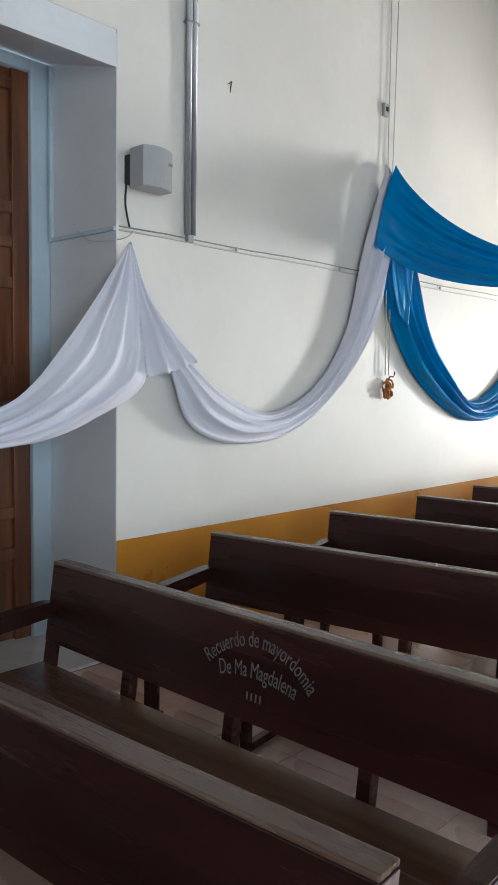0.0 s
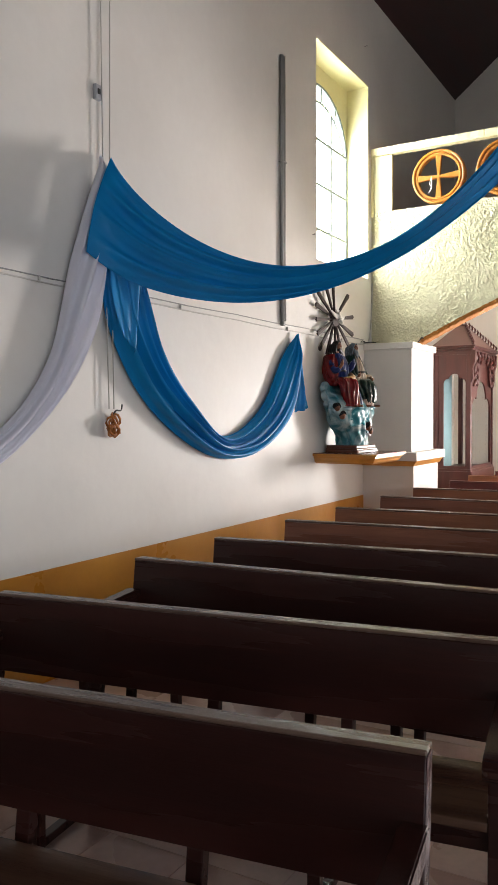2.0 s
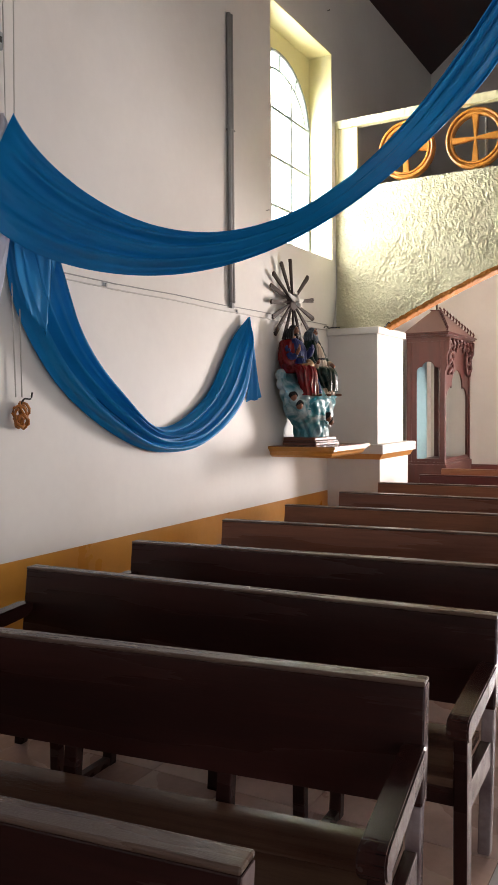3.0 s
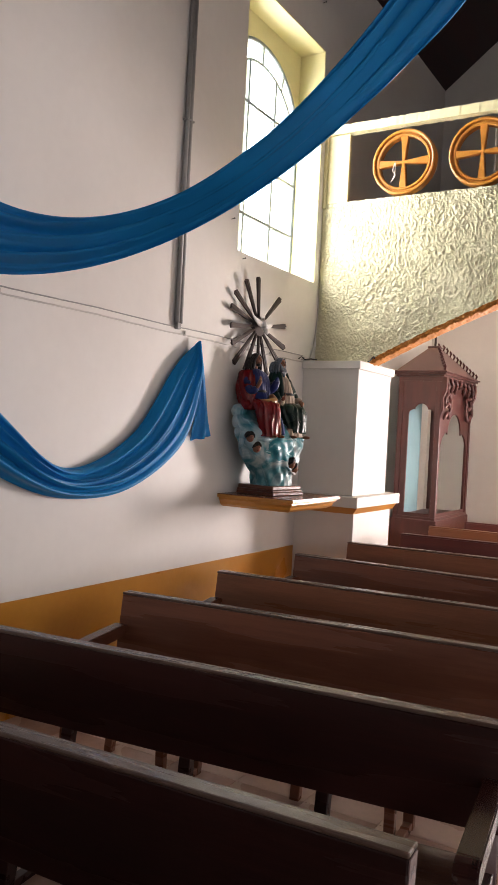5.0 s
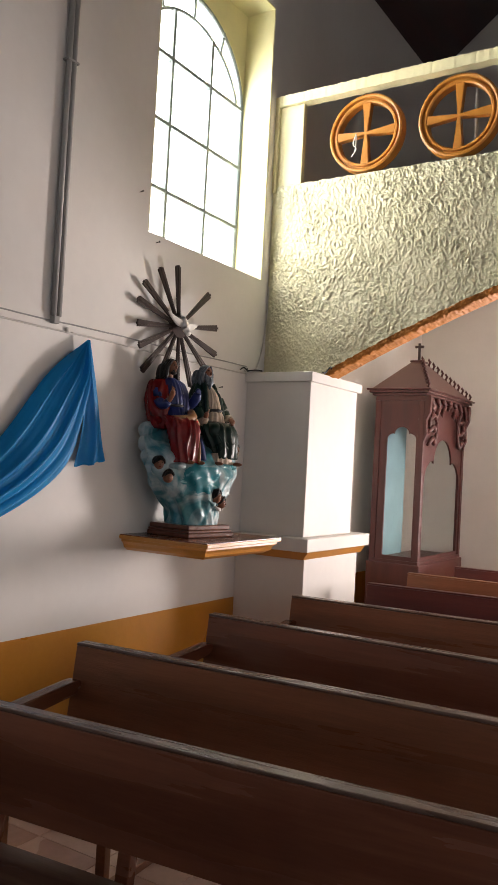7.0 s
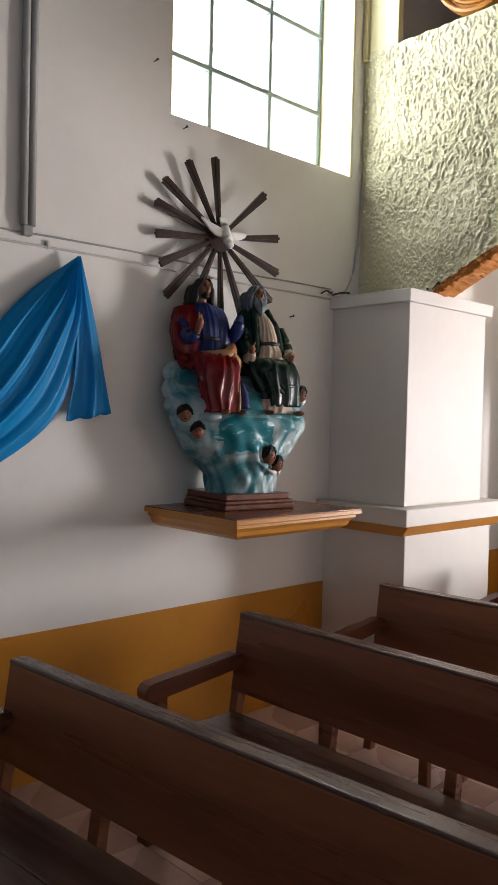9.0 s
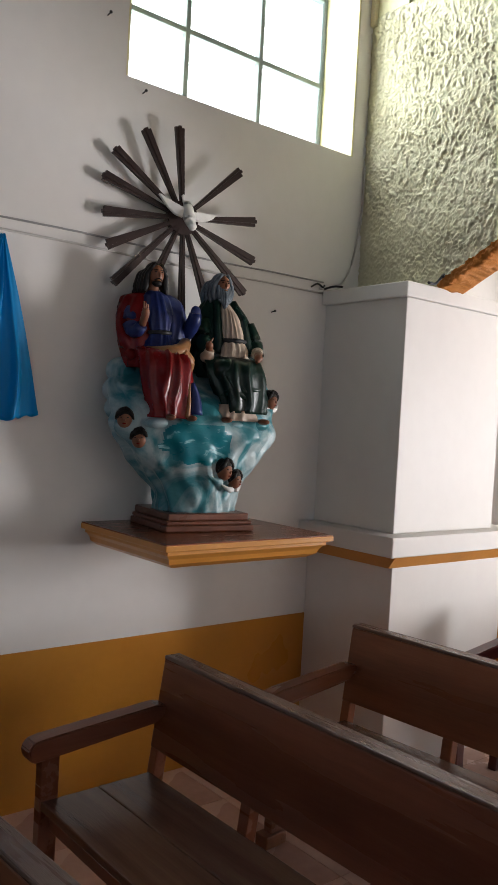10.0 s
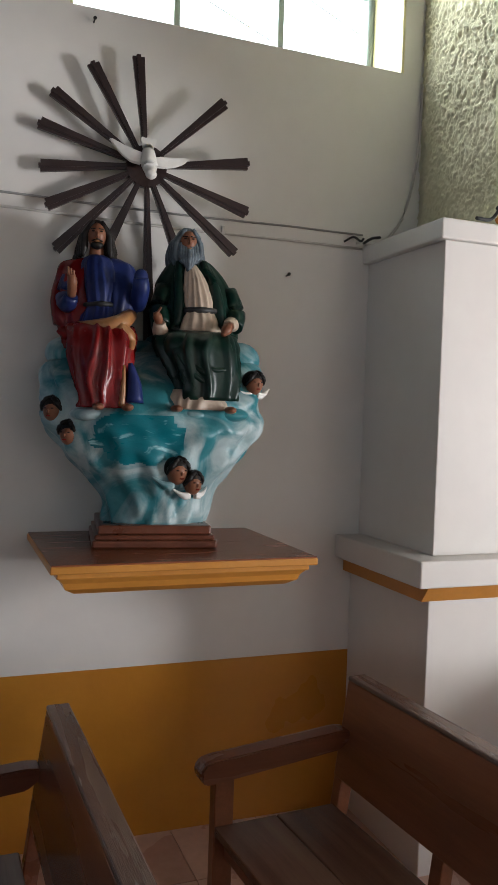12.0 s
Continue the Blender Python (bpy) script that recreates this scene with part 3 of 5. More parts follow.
def panel_door():
    d = thing("door_1", "varnished brown wooden double door with raised panels in a pale blue frame", "door")
    d["kind"] = "structure"
    xf = -0.70
    part("door_frame", box(xf - 0.04, DOOR_Y1 - 0.13, 0, xf + 0.05, DOOR_Y1, DOOR_TOP, 0.005), M["frame_blue"], d, "pale blue painted frame")
    part("door_frame", box(xf - 0.04, DOOR_Y0, 0, xf + 0.05, DOOR_Y0 + 0.13, DOOR_TOP, 0.005), M["frame_blue"], d, "pale blue painted frame")
    part("door_frame", box(xf - 0.04, DOOR_Y0 + 0.13, DOOR_TOP - 0.07, xf + 0.05, DOOR_Y1 - 0.13, DOOR_TOP, 0.005), M["frame_blue"], d, "pale blue painted frame")
    y0, y1, mid = DOOR_Y0 + 0.13, DOOR_Y1 - 0.13, (DOOR_Y0 + DOOR_Y1) / 2
    for a, b in ((y0, mid - 0.003), (mid + 0.003, y1)):
        leaf = part("door_leaf", box(xf - 0.035, a, 0.012, xf - 0.012, b, DOOR_TOP - 0.07), M["door_wood"], d)
        for s, e in ((a, a + 0.11), (b - 0.11, b), ((a + b) / 2 - 0.05, (a + b) / 2 + 0.05)):
            part("stile", box(xf - 0.012, s, 0.012, xf + 0.02, e, DOOR_TOP - 0.07, 0.004), M["door_wood"], leaf)
        for z in (0.10, 0.55, 0.80, 1.45, 1.66, 2.18, 2.42, 2.62, 3.33):
            part("rail", box(xf - 0.012, a + 0.11, z - 0.035, xf + 0.017, b - 0.11, z + 0.035, 0.004), M["door_wood"], leaf)
    part("threshold", box(-WALL_T, DOOR_Y0, -0.006, -0.02, DOOR_Y1, 0.012, 0.003), M["aisle"], d, "worn stone threshold")


panel_door()
# the splayed lining of the doorway, cool white
structure("door_reveal", box(-0.645, DOOR_Y1 - 0.004, 0.012, -0.002, DOOR_Y1 + 0.001, 3.5), M["grey_reveal"], "cool white plastered door reveal", "reveal")
structure("door_head", prism([(-0.002, DOOR_Z), (-0.002, 3.519), (-0.655, 3.519), (-0.655, 3.50)], DOOR_Y0, DOOR_Y1 - 0.004), M["grey_reveal"], "cool white plastered door head", "reveal")

# ---------------------------------------------------------------- pews
PEW_LEN = 2.23


# Armrests repeat the pews' lit and shaded tones.
ARM_WOOD = {
    "pew": mat("shaded_armrest_wood", (0.046, 0.0145, 0.011), 0.25, spec=0.4, vary=0.16, scale=2.2, fine=30, bump=0.1, bump_scale=50, stretch=(5, 0.35, 5), second=(0.03, 0.010, 0.008), per_object=0.2),
    "pew_maroon": mat("half_lit_maroon_armrest_wood", (0.21, 0.076, 0.042), 0.27, spec=0.4, vary=0.16, scale=2.2, fine=30, bump=0.1, bump_scale=50, stretch=(5, 0.35, 5), second=(0.14, 0.048, 0.027), per_object=0.12),
    "pew_brown": mat("lit_brown_armrest_wood", (0.215, 0.082, 0.040), 0.28, spec=0.4, vary=0.16, scale=2.2, fine=30, bump=0.1, bump_scale=50, stretch=(5, 0.35, 5), second=(0.14, 0.050, 0.025), per_object=0.12),
}


def lean(bm, k=0.14):
    """Lean a back: the top stays, the lower part comes forward (towards -y)."""
    for v in bm.verts:
        v.co.y -= (0.835 - v.co.z) * k
    return bm


def pew_parts(p, wood, edge, length, end):
    """A plain church pew: x along it, the back's top at y = 0, the seat towards -y."""
    L = length
    arm_wood = next((ARM_WOOD[k] for k in ARM_WOOD if M[k] == wood), wood)
    def at(name, bm, m=wood, label=""):
        return part(name, bm, m, p, label)

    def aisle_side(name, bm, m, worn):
        """An end-frame piece; worn gives its outer aisle face the painted sheen."""
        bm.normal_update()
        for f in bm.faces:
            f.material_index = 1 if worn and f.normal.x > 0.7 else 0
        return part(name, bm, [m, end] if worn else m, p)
    back = at("backrest", lean(box(0.0, 0.0, 0.505, L, 0.062, 0.824, 0.004)))
    at("top_edge", lean(box(-0.002, -0.002, 0.824, L + 0.002, 0.065, 0.838, 0.005)), edge, "worn top edge of the backrest, painted paler for light")
    # Thin plate that carries the painted sheen on the aisle end.
    at("end_grain", lean(box(L, 0.003, 0.507, L + 0.004, 0.060, 0.822, 0.001)), end, "end of the backrest, painted paler for sheen")
    board = M["pew_seat"] if wood in (M["pew"], M["pew_brown"], M["pew_maroon"]) else wood
    seat = at("seat", box(0.045, -0.285, 0.405, L - 0.045, -0.075, 0.435, 0.005), board, "worn seat boards")
    part("plank", box(0.045, -0.50, 0.405, L - 0.045, -0.2862, 0.4348, 0.005), board, seat)
    at("seat_rail", box(0.045, -0.465, 0.33, L - 0.045, -0.44, 0.405, 0.003))
    for x0, x1 in ((0.0, 0.045), (L - 0.045, L)):
        # The aisle post takes the sheen colour as well.
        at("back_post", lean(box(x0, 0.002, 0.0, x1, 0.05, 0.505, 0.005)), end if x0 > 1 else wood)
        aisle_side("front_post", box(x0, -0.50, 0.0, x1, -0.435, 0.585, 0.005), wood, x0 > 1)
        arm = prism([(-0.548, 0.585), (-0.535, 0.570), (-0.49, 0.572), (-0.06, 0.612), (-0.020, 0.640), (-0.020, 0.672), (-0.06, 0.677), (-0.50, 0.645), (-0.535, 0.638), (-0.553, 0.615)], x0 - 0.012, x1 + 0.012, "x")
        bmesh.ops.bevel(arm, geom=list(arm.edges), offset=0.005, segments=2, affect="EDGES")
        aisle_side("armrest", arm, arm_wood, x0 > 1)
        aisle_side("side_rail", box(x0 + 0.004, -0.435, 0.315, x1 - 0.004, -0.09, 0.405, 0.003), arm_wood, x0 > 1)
        at("foot_block", box(x0 - 0.012, -0.535, 0.0, x1 + 0.012, -0.42, 0.055, 0.006))
    for x in (L * 0.245, L * 0.49, L * 0.735):
        at("back_leg", lean(box(x - 0.024, 0.004, 0.0, x + 0.024, 0.048, 0.505, 0.004)))
        if abs(x - L * 0.49) < 0.01:
            continue
        at("front_leg", box(x - 0.022, -0.46, 0.0, x + 0.022, -0.42, 0.405, 0.004))
        at("floor_runner", box(x - 0.02, -0.42, 0.0, x + 0.02, -0.07, 0.035, 0.004))
    return back


FIRST = thing("pew", "dark wooden pew with a plain leaning back and armrests, colour darkened for shade", "pew", "pews of the nave")
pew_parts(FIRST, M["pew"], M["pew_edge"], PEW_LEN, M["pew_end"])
PEWS = [(0.44, 0.42), (1.38, 1.67), (2.39, 2.69), (3.40, 3.50), (4.23, 4.45), (5.235, 5.45), (6.185, 6.365), (7.275, 7.32), (8.276, 8.44), (-0.55, -0.45), (-1.45, -1.38), (-2.4, -2.35)]


def pew_pose(a, b, x=0.735):
    return pose(x, a, 0, 0, 0, math.degrees(math.atan2(b - a, PEW_LEN)))


FIRST.matrix_basis = pew_pose(*PEWS[0])
# Rows further on get paler copies, the stronger light set into their colour.
BROWN = thing("pew", "brown wooden pew with a plain leaning back and armrests, colour paled for stronger light", "pew", "pews of the nave")
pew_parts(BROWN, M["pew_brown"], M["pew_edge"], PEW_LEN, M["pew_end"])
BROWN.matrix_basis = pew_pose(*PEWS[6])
MAROON = thing("pew", "maroon-brown wooden pew with a plain leaning back and armrests, colour paled for light", "pew", "pews of the nave")
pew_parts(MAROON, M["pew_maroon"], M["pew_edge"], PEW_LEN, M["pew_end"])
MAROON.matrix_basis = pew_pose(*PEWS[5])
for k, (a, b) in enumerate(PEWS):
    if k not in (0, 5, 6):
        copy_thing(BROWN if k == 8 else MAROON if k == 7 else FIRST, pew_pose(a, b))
for k in range(9):
    copy_thing(FIRST, pew_pose(0.5 + k * 0.98, 0.45 + k * 0.98, NAVE - 0.735 - PEW_LEN))


# dedication painted on one pew's back
def text_on(name, body, size, m, parent_label, bend=0.0):
    c = bpy.data.curves.new(name, "FONT")
    c.body, c.size, c.align_x, c.extrude = body, size, "CENTER", 0.0004
    tmp = bpy.data.objects.new(name, c)
    scene.collection.objects.link(tmp)
    dg = bpy.context.evaluated_depsgraph_get()
    me = bpy.data.meshes.new_from_object(tmp.evaluated_get(dg))
    bpy.data.objects.remove(tmp)
    me.materials.append(M["lettering"])
    for v in me.vertices:
        v.co.x, v.co.y = v.co.x * 0.80, v.co.y * 1.25
        if bend:
            a = v.co.x / bend
            r = bend + v.co.y
            v.co.x, v.co.y = r * math.sin(a), r * math.cos(a) - bend
    ob = new(name, me)
    ob.matrix_basis = m
    ob.parent = FIRST
    ob["label"] = parent_label
    return ob


tilt = pose(1.20, -0.0195, 0.705, 90 - 8, 0, 0)
text_on("lettering", "Recuerdo de mayordomia", 0.058, tilt @ pose(0, 0.045, 0.001), "faded silver painted lettering", 0.29)
text_on("lettering", "De Ma Magdalena", 0.058, tilt @ pose(0, -0.055, 0.001), "faded silver painted lettering", 0.6)
bars = bmesh.new()
for k in range(4):
    add_box(bars, -0.034 + k * 0.019, -0.128, 0.0, -0.028 + k * 0.019, -0.103, 0.0008)
mark = part("lettering", bars, M["lettering"], FIRST, "faded illegible painted figures")
mark.matrix_basis = tilt @ pose(0, 0, 0.0005)

# pews and benches beyond the arch
RED = thing("pew", "dark red-stained wooden pew beyond the arch", "pew", "pews beyond the arch")
pew_parts(RED, M["pew_red"], M["pew_red"], 2.3, M["pew_red"])
RED.matrix_basis = pew_pose(9.35, 9.55, 0.83)
copy_thing(RED, pew_pose(11.2, 11.3, 0.95))
BENCH = thing("bench", "brown wooden bench with a slotted back", "bench", "benches beyond the arch")
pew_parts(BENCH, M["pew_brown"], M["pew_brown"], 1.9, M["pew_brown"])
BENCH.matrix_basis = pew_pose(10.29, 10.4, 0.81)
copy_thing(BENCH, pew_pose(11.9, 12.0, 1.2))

# ---------------------------------------------------------------- drapery


def drape(name, edge_a, edge_b, folds, depth, material, parent, n=70, m=36, belly=0.05, seed=0, thick=0.003):
    """Cloth lofted between two edges, with folds that run along it and drift; x is the way off the wall."""
    A, B = curve_through(edge_a, n), curve_through(edge_b, n)
    bm = bmesh.new()
    grid = []
    rnd = random.Random(seed)
    ph = [rnd.uniform(0, 6.28) for _ in range(6)]
    for i in range(n):
        u = i / (n - 1)
        row = []
        width = (A[i] - B[i]).length
        for j in range(m):
            v = j / (m - 1)
            p = A[i].lerp(B[i], v)
            w = v + 0.05 * math.sin(3.1 * u + ph[0]) * math.sin(math.pi * v)
            fold2 = math.sin(6.28318 * folds * 2.3 * w + ph[3] + 2.0 * u)
            sharp = 2.1 * (1 - abs(math.sin(3.14159 * folds * w + ph[1] + 0.7 * math.sin(2.3 * u + ph[2])))) ** 1.5 - 0.7
            amount = depth * min(1, width / 0.22) * (0.75 + 0.25 * math.sin(5 * u + ph[4]))
            p = p + Vector((belly * math.sin(math.pi * v) * min(1, width / 0.3) + 1.25 * amount * sharp + 0.25 * amount * fold2, 0, 0.25 * amount * fold2))
            if p.x < 0.012 and -0.5 < p.y and p.y > DOOR_Y1:
                p.x = 0.012 + 0.2 * abs(p.x) * 0.1
            row.append(bm.verts.new(p))
        grid.append(row)
    for i in range(n - 1):
        for j in range(m - 1):
            bm.faces.new((grid[i][j], grid[i + 1][j], grid[i + 1][j + 1], grid[i][j + 1])).smooth = True
    bmesh.ops.remove_doubles(bm, verts=bm.verts, dist=0.0004)
    ob = part(name, bm, material, parent, smooth=True)
    mod = ob.modifiers.new("thickness", "SOLIDIFY")
    mod.thickness, mod.offset = thick, 0
    return ob


def on_wall(points, x=0.05):
    return [(x, y, z) for y, z in points]


white = thing("white_drape", "white satin cloth swagged along the wall and over the door", "drapery")
drape("swag", on_wall([(1.80, 1.77), (2.15, 1.545), (2.59, 1.405), (3.08, 1.565), (3.47, 1.985), (3.67, 2.60), (3.87, 3.10), (3.965, 3.31)]),
      on_wall([(1.70, 1.66), (1.86, 1.345), (2.26, 1.215), (2.83, 1.265), (3.35, 1.56), (3.77, 2.0), (3.94, 2.45), (3.985, 3.28)]), 3.6, 0.026, M["white_cloth"], white, seed=1, belly=0.07)
drape("flap", on_wall([(1.396, 2.375), (1.508, 2.10), (1.672, 1.905), (1.80, 1.79), (1.885, 1.725)], 0.075),
      on_wall([(1.392, 2.375), (1.43, 2.12), (1.48, 1.85), (1.515, 1.645), (1.54, 1.63)], 0.075), 2.6, 0.03, M["white_cloth"], white, n=50, seed=2)
drape("swag", on_wall([(1.392, 2.375), (1.184, 2.075), (0.966, 1.805), (0.763, 1.59), (0.573, 1.475), (0.2, 1.36), (-0.2, 1.42), (-0.55, 1.75), (-0.75, 2.37)], 0.06),
      on_wall([(1.398, 2.375), (1.475, 1.95), (1.50, 1.60), (1.146, 1.395), (0.86, 1.297), (0.57, 1.262), (0.1, 1.2), (-0.45, 1.3), (-0.75, 2.35)], 0.07), 3.6, 0.03, M["white_cloth"], white, n=90, m=44, seed=3)
part("knot", tube([(0.03, 3.985, 3.33), (0.05, 3.96, 3.2), (0.06, 3.90, 3.05)], [0.012, 0.02, 0.028]), M["white_cloth"], white)

blue = thing("blue_drape", "bright blue satin cloth swagged from the wall up to the ceiling", "drapery")


def band_edges(u):
    """Upper and lower edge of the long band that crosses the nave, u metres out from the hook."""
    k = min(u, 2.7)
    up = 3.316 - 1.154 * k + 0.489 * k ** 2 - 0.100 * k ** 3 + 0.026 * k ** 4 + 1.30 * (u - k)
    low = 2.563 - 0.405 * k + 0.121 * k ** 2 + 0.034 * k ** 3 + 1.27 * (u - k) + 0.10 * math.exp(-u / 0.1)
    a = Vector((0.06 + u, 3.98, up))
    b = Vector((0.06 + u * math.cos(radians(4)), 3.98 + u * math.sin(radians(4)) - 0.25 * math.exp(-u / 0.12), low))
    return a, b


def long_band():
    bm = bmesh.new()
    n, m = 190, 40
    grid = []
    for i in range(n):
        u = 6.2 * (i / (n - 1)) ** 1.5
        a, b = band_edges(u)
        w = (a - b).length
        row = []
        for j in range(m):
            v = j / (m - 1)
            fold = 2.4 * (1 - abs(math.sin(11 * v + 0.8 * math.sin(u * 0.9) + 0.4))) ** 1.6 + 1.0 * (1 - abs(math.sin(19 * v + 0.9 * u + 1))) ** 2 - 0.9
            fold *= 1 - math.exp(-u / 0.12)
            p = a.lerp(b, v) + Vector((0.25, -1, 0)) * (0.05 * math.exp(-u / 0.9) * math.sin(math.pi * v) + 0.019 * fold * min(1.0, w / 0.25))
            p.z += 0.010 * fold * math.sin(math.pi * v)
            p.x = max(p.x, 0.02) + 0.06 * math.exp(-u / 0.15)
            row.append(bm.verts.new(p))
        grid.append(row)
    for i in range(n - 1):
        for j in range(m - 1):
            bm.faces.new((grid[i][j], grid[i + 1][j], grid[i + 1][j + 1], grid[i][j + 1])).smooth = True
    return bm


ob = part("band", long_band(), M["blue_cloth"], blue, smooth=True)
mod = ob.modifiers.new("thickness", "SOLIDIFY")
mod.thickness, mod.offset = 0.003, 0
drape("swag", on_wall([(4.25, 2.86), (4.40, 2.52), (4.586, 2.11), (4.946, 1.77), (5.489, 1.462), (6.116, 1.69), (6.55, 2.18), (6.84, 2.42)], 0.05),
      on_wall([(3.95, 2.75), (3.965, 2.52), (4.055, 2.195), (4.398, 1.76), (4.946, 1.428), (5.49, 1.276), (6.117, 1.317), (6.70, 1.63), (6.86, 2.05), (6.852, 2.41)], 0.05), 4.2, 0.028, M["blue_cloth"], blue, n=90, m=44, seed=6, belly=0.07)
drape("tail", on_wall([(6.845, 2.42), (6.84, 2.1), (6.83, 1.85), (6.80, 1.66)], 0.05),
      on_wall([(6.852, 2.42), (6.93, 2.15), (6.99, 1.9), (7.02, 1.70)], 0.06), 1.6, 0.02, M["blue_cloth"], blue, n=36, m=24, seed=7, belly=0.02)
drape("tail", on_wall([(3.98, 2.70), (3.97, 2.6), (3.985, 2.4), (4.05, 2.2)], 0.11),
      on_wall([(4.33, 2.72), (4.36, 2.6), (4.30, 2.4), (4.22, 2.05)], 0.11), 1.3, 0.02, M["blue_cloth"], blue, n=36, m=24, seed=8, belly=0.03)

# ---------------------------------------------------------------- shelf with the statue group
SH_Y0, SH_Y1, SH_X, SH_Z = 7.28, 8.166, 0.693, 1.240


def shelf():
    s = thing("wall_shelf", "ochre moulded wall shelf with a reddish-brown top", "shelf")
    def tier(name, inset, z0, z1, mat_):
        part(name, box(0.0, SH_Y0 + inset, z0, SH_X - inset, SH_Y1 - inset, z1, 0.004), mat_, s)
    tier("shelf_board", 0.0, SH_Z - 0.028, SH_Z - 0.004, M["shelf"])
    part("shelf_top", box(0.0, SH_Y0 + 0.004, SH_Z - 0.004, SH_X - 0.004, SH_Y1 - 0.004, SH_Z + 0.001), M["shelf_top"], s, "reddish-brown varnished top")
    tier("moulding", 0.022, SH_Z - 0.048, SH_Z - 0.028, M["shelf"])
    pts = [(0.03, -0.048), (0.045, -0.065), (0.052, -0.085), (0.085, -0.105)]
    for (i0, z0), (i1, z1) in zip(pts[:-1], pts[1:]):
        bm = bmesh.new()
        a = [bm.verts.new(p) for p in ((0, SH_Y0 + i0, SH_Z + z0), (SH_X - i0, SH_Y0 + i0, SH_Z + z0), (SH_X - i0, SH_Y1 - i0, SH_Z + z0), (0, SH_Y1 - i0, SH_Z + z0))]
        b = [bm.verts.new(p) for p in ((0, SH_Y0 + i1, SH_Z + z1), (SH_X - i1, SH_Y0 + i1, SH_Z + z1), (SH_X - i1, SH_Y1 - i1, SH_Z + z1), (0, SH_Y1 - i1, SH_Z + z1))]
        for k in range(4):
            bm.faces.new((a[k], a[(k + 1) % 4], b[(k + 1) % 4], b[k]))
        bm.faces.new(a)
        bm.faces.new(b[::-1])
        part("moulding", bm, M["shelf"], s)


shelf()


def statue_group():
    """Two seated robed figures on a bank of cloud with small winged heads, one moulded piece.
    u: across (to the right, facing it), v: out from the wall, z: up."""
    slots = ["cloud", "plinth", "robe_blue", "robe_red", "robe_green", "skin", "hair", "grey_hair", "robe_cream", "robe_gold", "globe", "dove", "black"]
    S = {k: i for i, k in enumerate(slots)}
    bm = bmesh.new()
    def ball(u, v, z, r, s, ru=0, rv=0, rz=0, seg=18):
        rr = r if hasattr(r, "__len__") else (r, r, r)
        return add_ball(bm, (u, -v, z), (rr[0], rr[1], rr[2]), S[s], pose(0, 0, 0, ru, rv, rz), seg, 12)
    def limb(pts, radii, s, sides=12):
        add_tube(bm, curve_through([(u, -v, z) for u, v, z in pts], 9), list(np.interp(np.linspace(0, 1, 9), np.linspace(0, 1, len(radii)), radii)), sides, False, S[s])
    # moulded plinth
    for grow, z0, z1 in ((0.020, 0.0, 0.030), (0.012, 0.030, 0.050), (0.0, 0.050, 0.085)):
        add_box(bm, -0.205 - grow, -0.425 - grow, z0, 0.203 + grow, -0.045, z1, 0.007, S["plinth"])
    def loft(rings, slot, sides=28, folds=0, ripple=0.0, phase=0.0, cap=True, steps=4, rough=0.0):
        """Elliptic rings (u, v, z, half width, half depth), smoothed, with folds that run up and down."""
        pts = curve_through([r[:3] for r in rings], (len(rings) - 1) * steps + 1)
        rad = curve_through([(r[3], r[4], 0) for r in rings], (len(rings) - 1) * steps + 1)
        made = []
        for i, (p, r) in enumerate(zip(pts, rad)):
            ring = []
            for q in range(sides):
                t = 6.28318 * q / sides
                g = noise.noise(Vector((1.3 * math.cos(t) + phase, 1.3 * math.sin(t), p.z * 5.0)))
                w = 1 + ripple * min(1.0, i / 4) * ((1 - abs(math.sin(0.5 * folds * t + phase + 2.6 * g + 5.0 * p.z))) ** 1.4 - 0.35)
                if rough:
                    w += rough * noise.noise(Vector((4.2 * math.cos(t) + p.z * 3, 4.2 * math.sin(t), p.z * 10 + t)))
                ring.append(bm.verts.new((p.x + r.x * w * math.cos(t), -p.y - r.y * w * math.sin(t), p.z)))
            made.append(ring)
        for a_, b_ in zip(made[:-1], made[1:]):
            for q in range(sides):
                f = bm.faces.new((a_[q], a_[(q + 1) % sides], b_[(q + 1) % sides], b_[q]))
                f.smooth, f.material_index = True, S[slot]
                c = f.calc_center_median()
                if slot == "cloud" and c.y < -0.25 and ((c.x + 0.065) / 0.168) ** 2 + ((c.z - 0.425) / 0.108) ** 2 + 0.35 * noise.noise(c * 22) < 1 and c.z < 0.505 + 0.01 * noise.noise(c * 30):
                    f.material_index = S["globe"]
        if cap:
            bm.faces.new(made[0]).material_index = S[slot]
            bm.faces.new(made[-1][::-1]).material_index = S[slot]

    # bank of cloud: a vase shape with worked relief, and lobes at the top
    loft([(0.012, 0.235, 0.08, 0.200, 0.165), (0.012, 0.235, 0.14, 0.203, 0.160), (0.012, 0.232, 0.20, 0.220, 0.166), (0.010, 0.228, 0.27, 0.275, 0.180), (0.008, 0.226, 0.34, 0.335, 0.190), (0.004, 0.22, 0.44, 0.392, 0.195), (0.0, 0.21, 0.54, 0.415, 0.188), (0.0, 0.185, 0.63, 0.410, 0.150), (0.0, 0.15, 0.70, 0.385, 0.100), (0.0, 0.13, 0.76, 0.300, 0.060)],
         "cloud", 200, rough=0.13, steps=14)
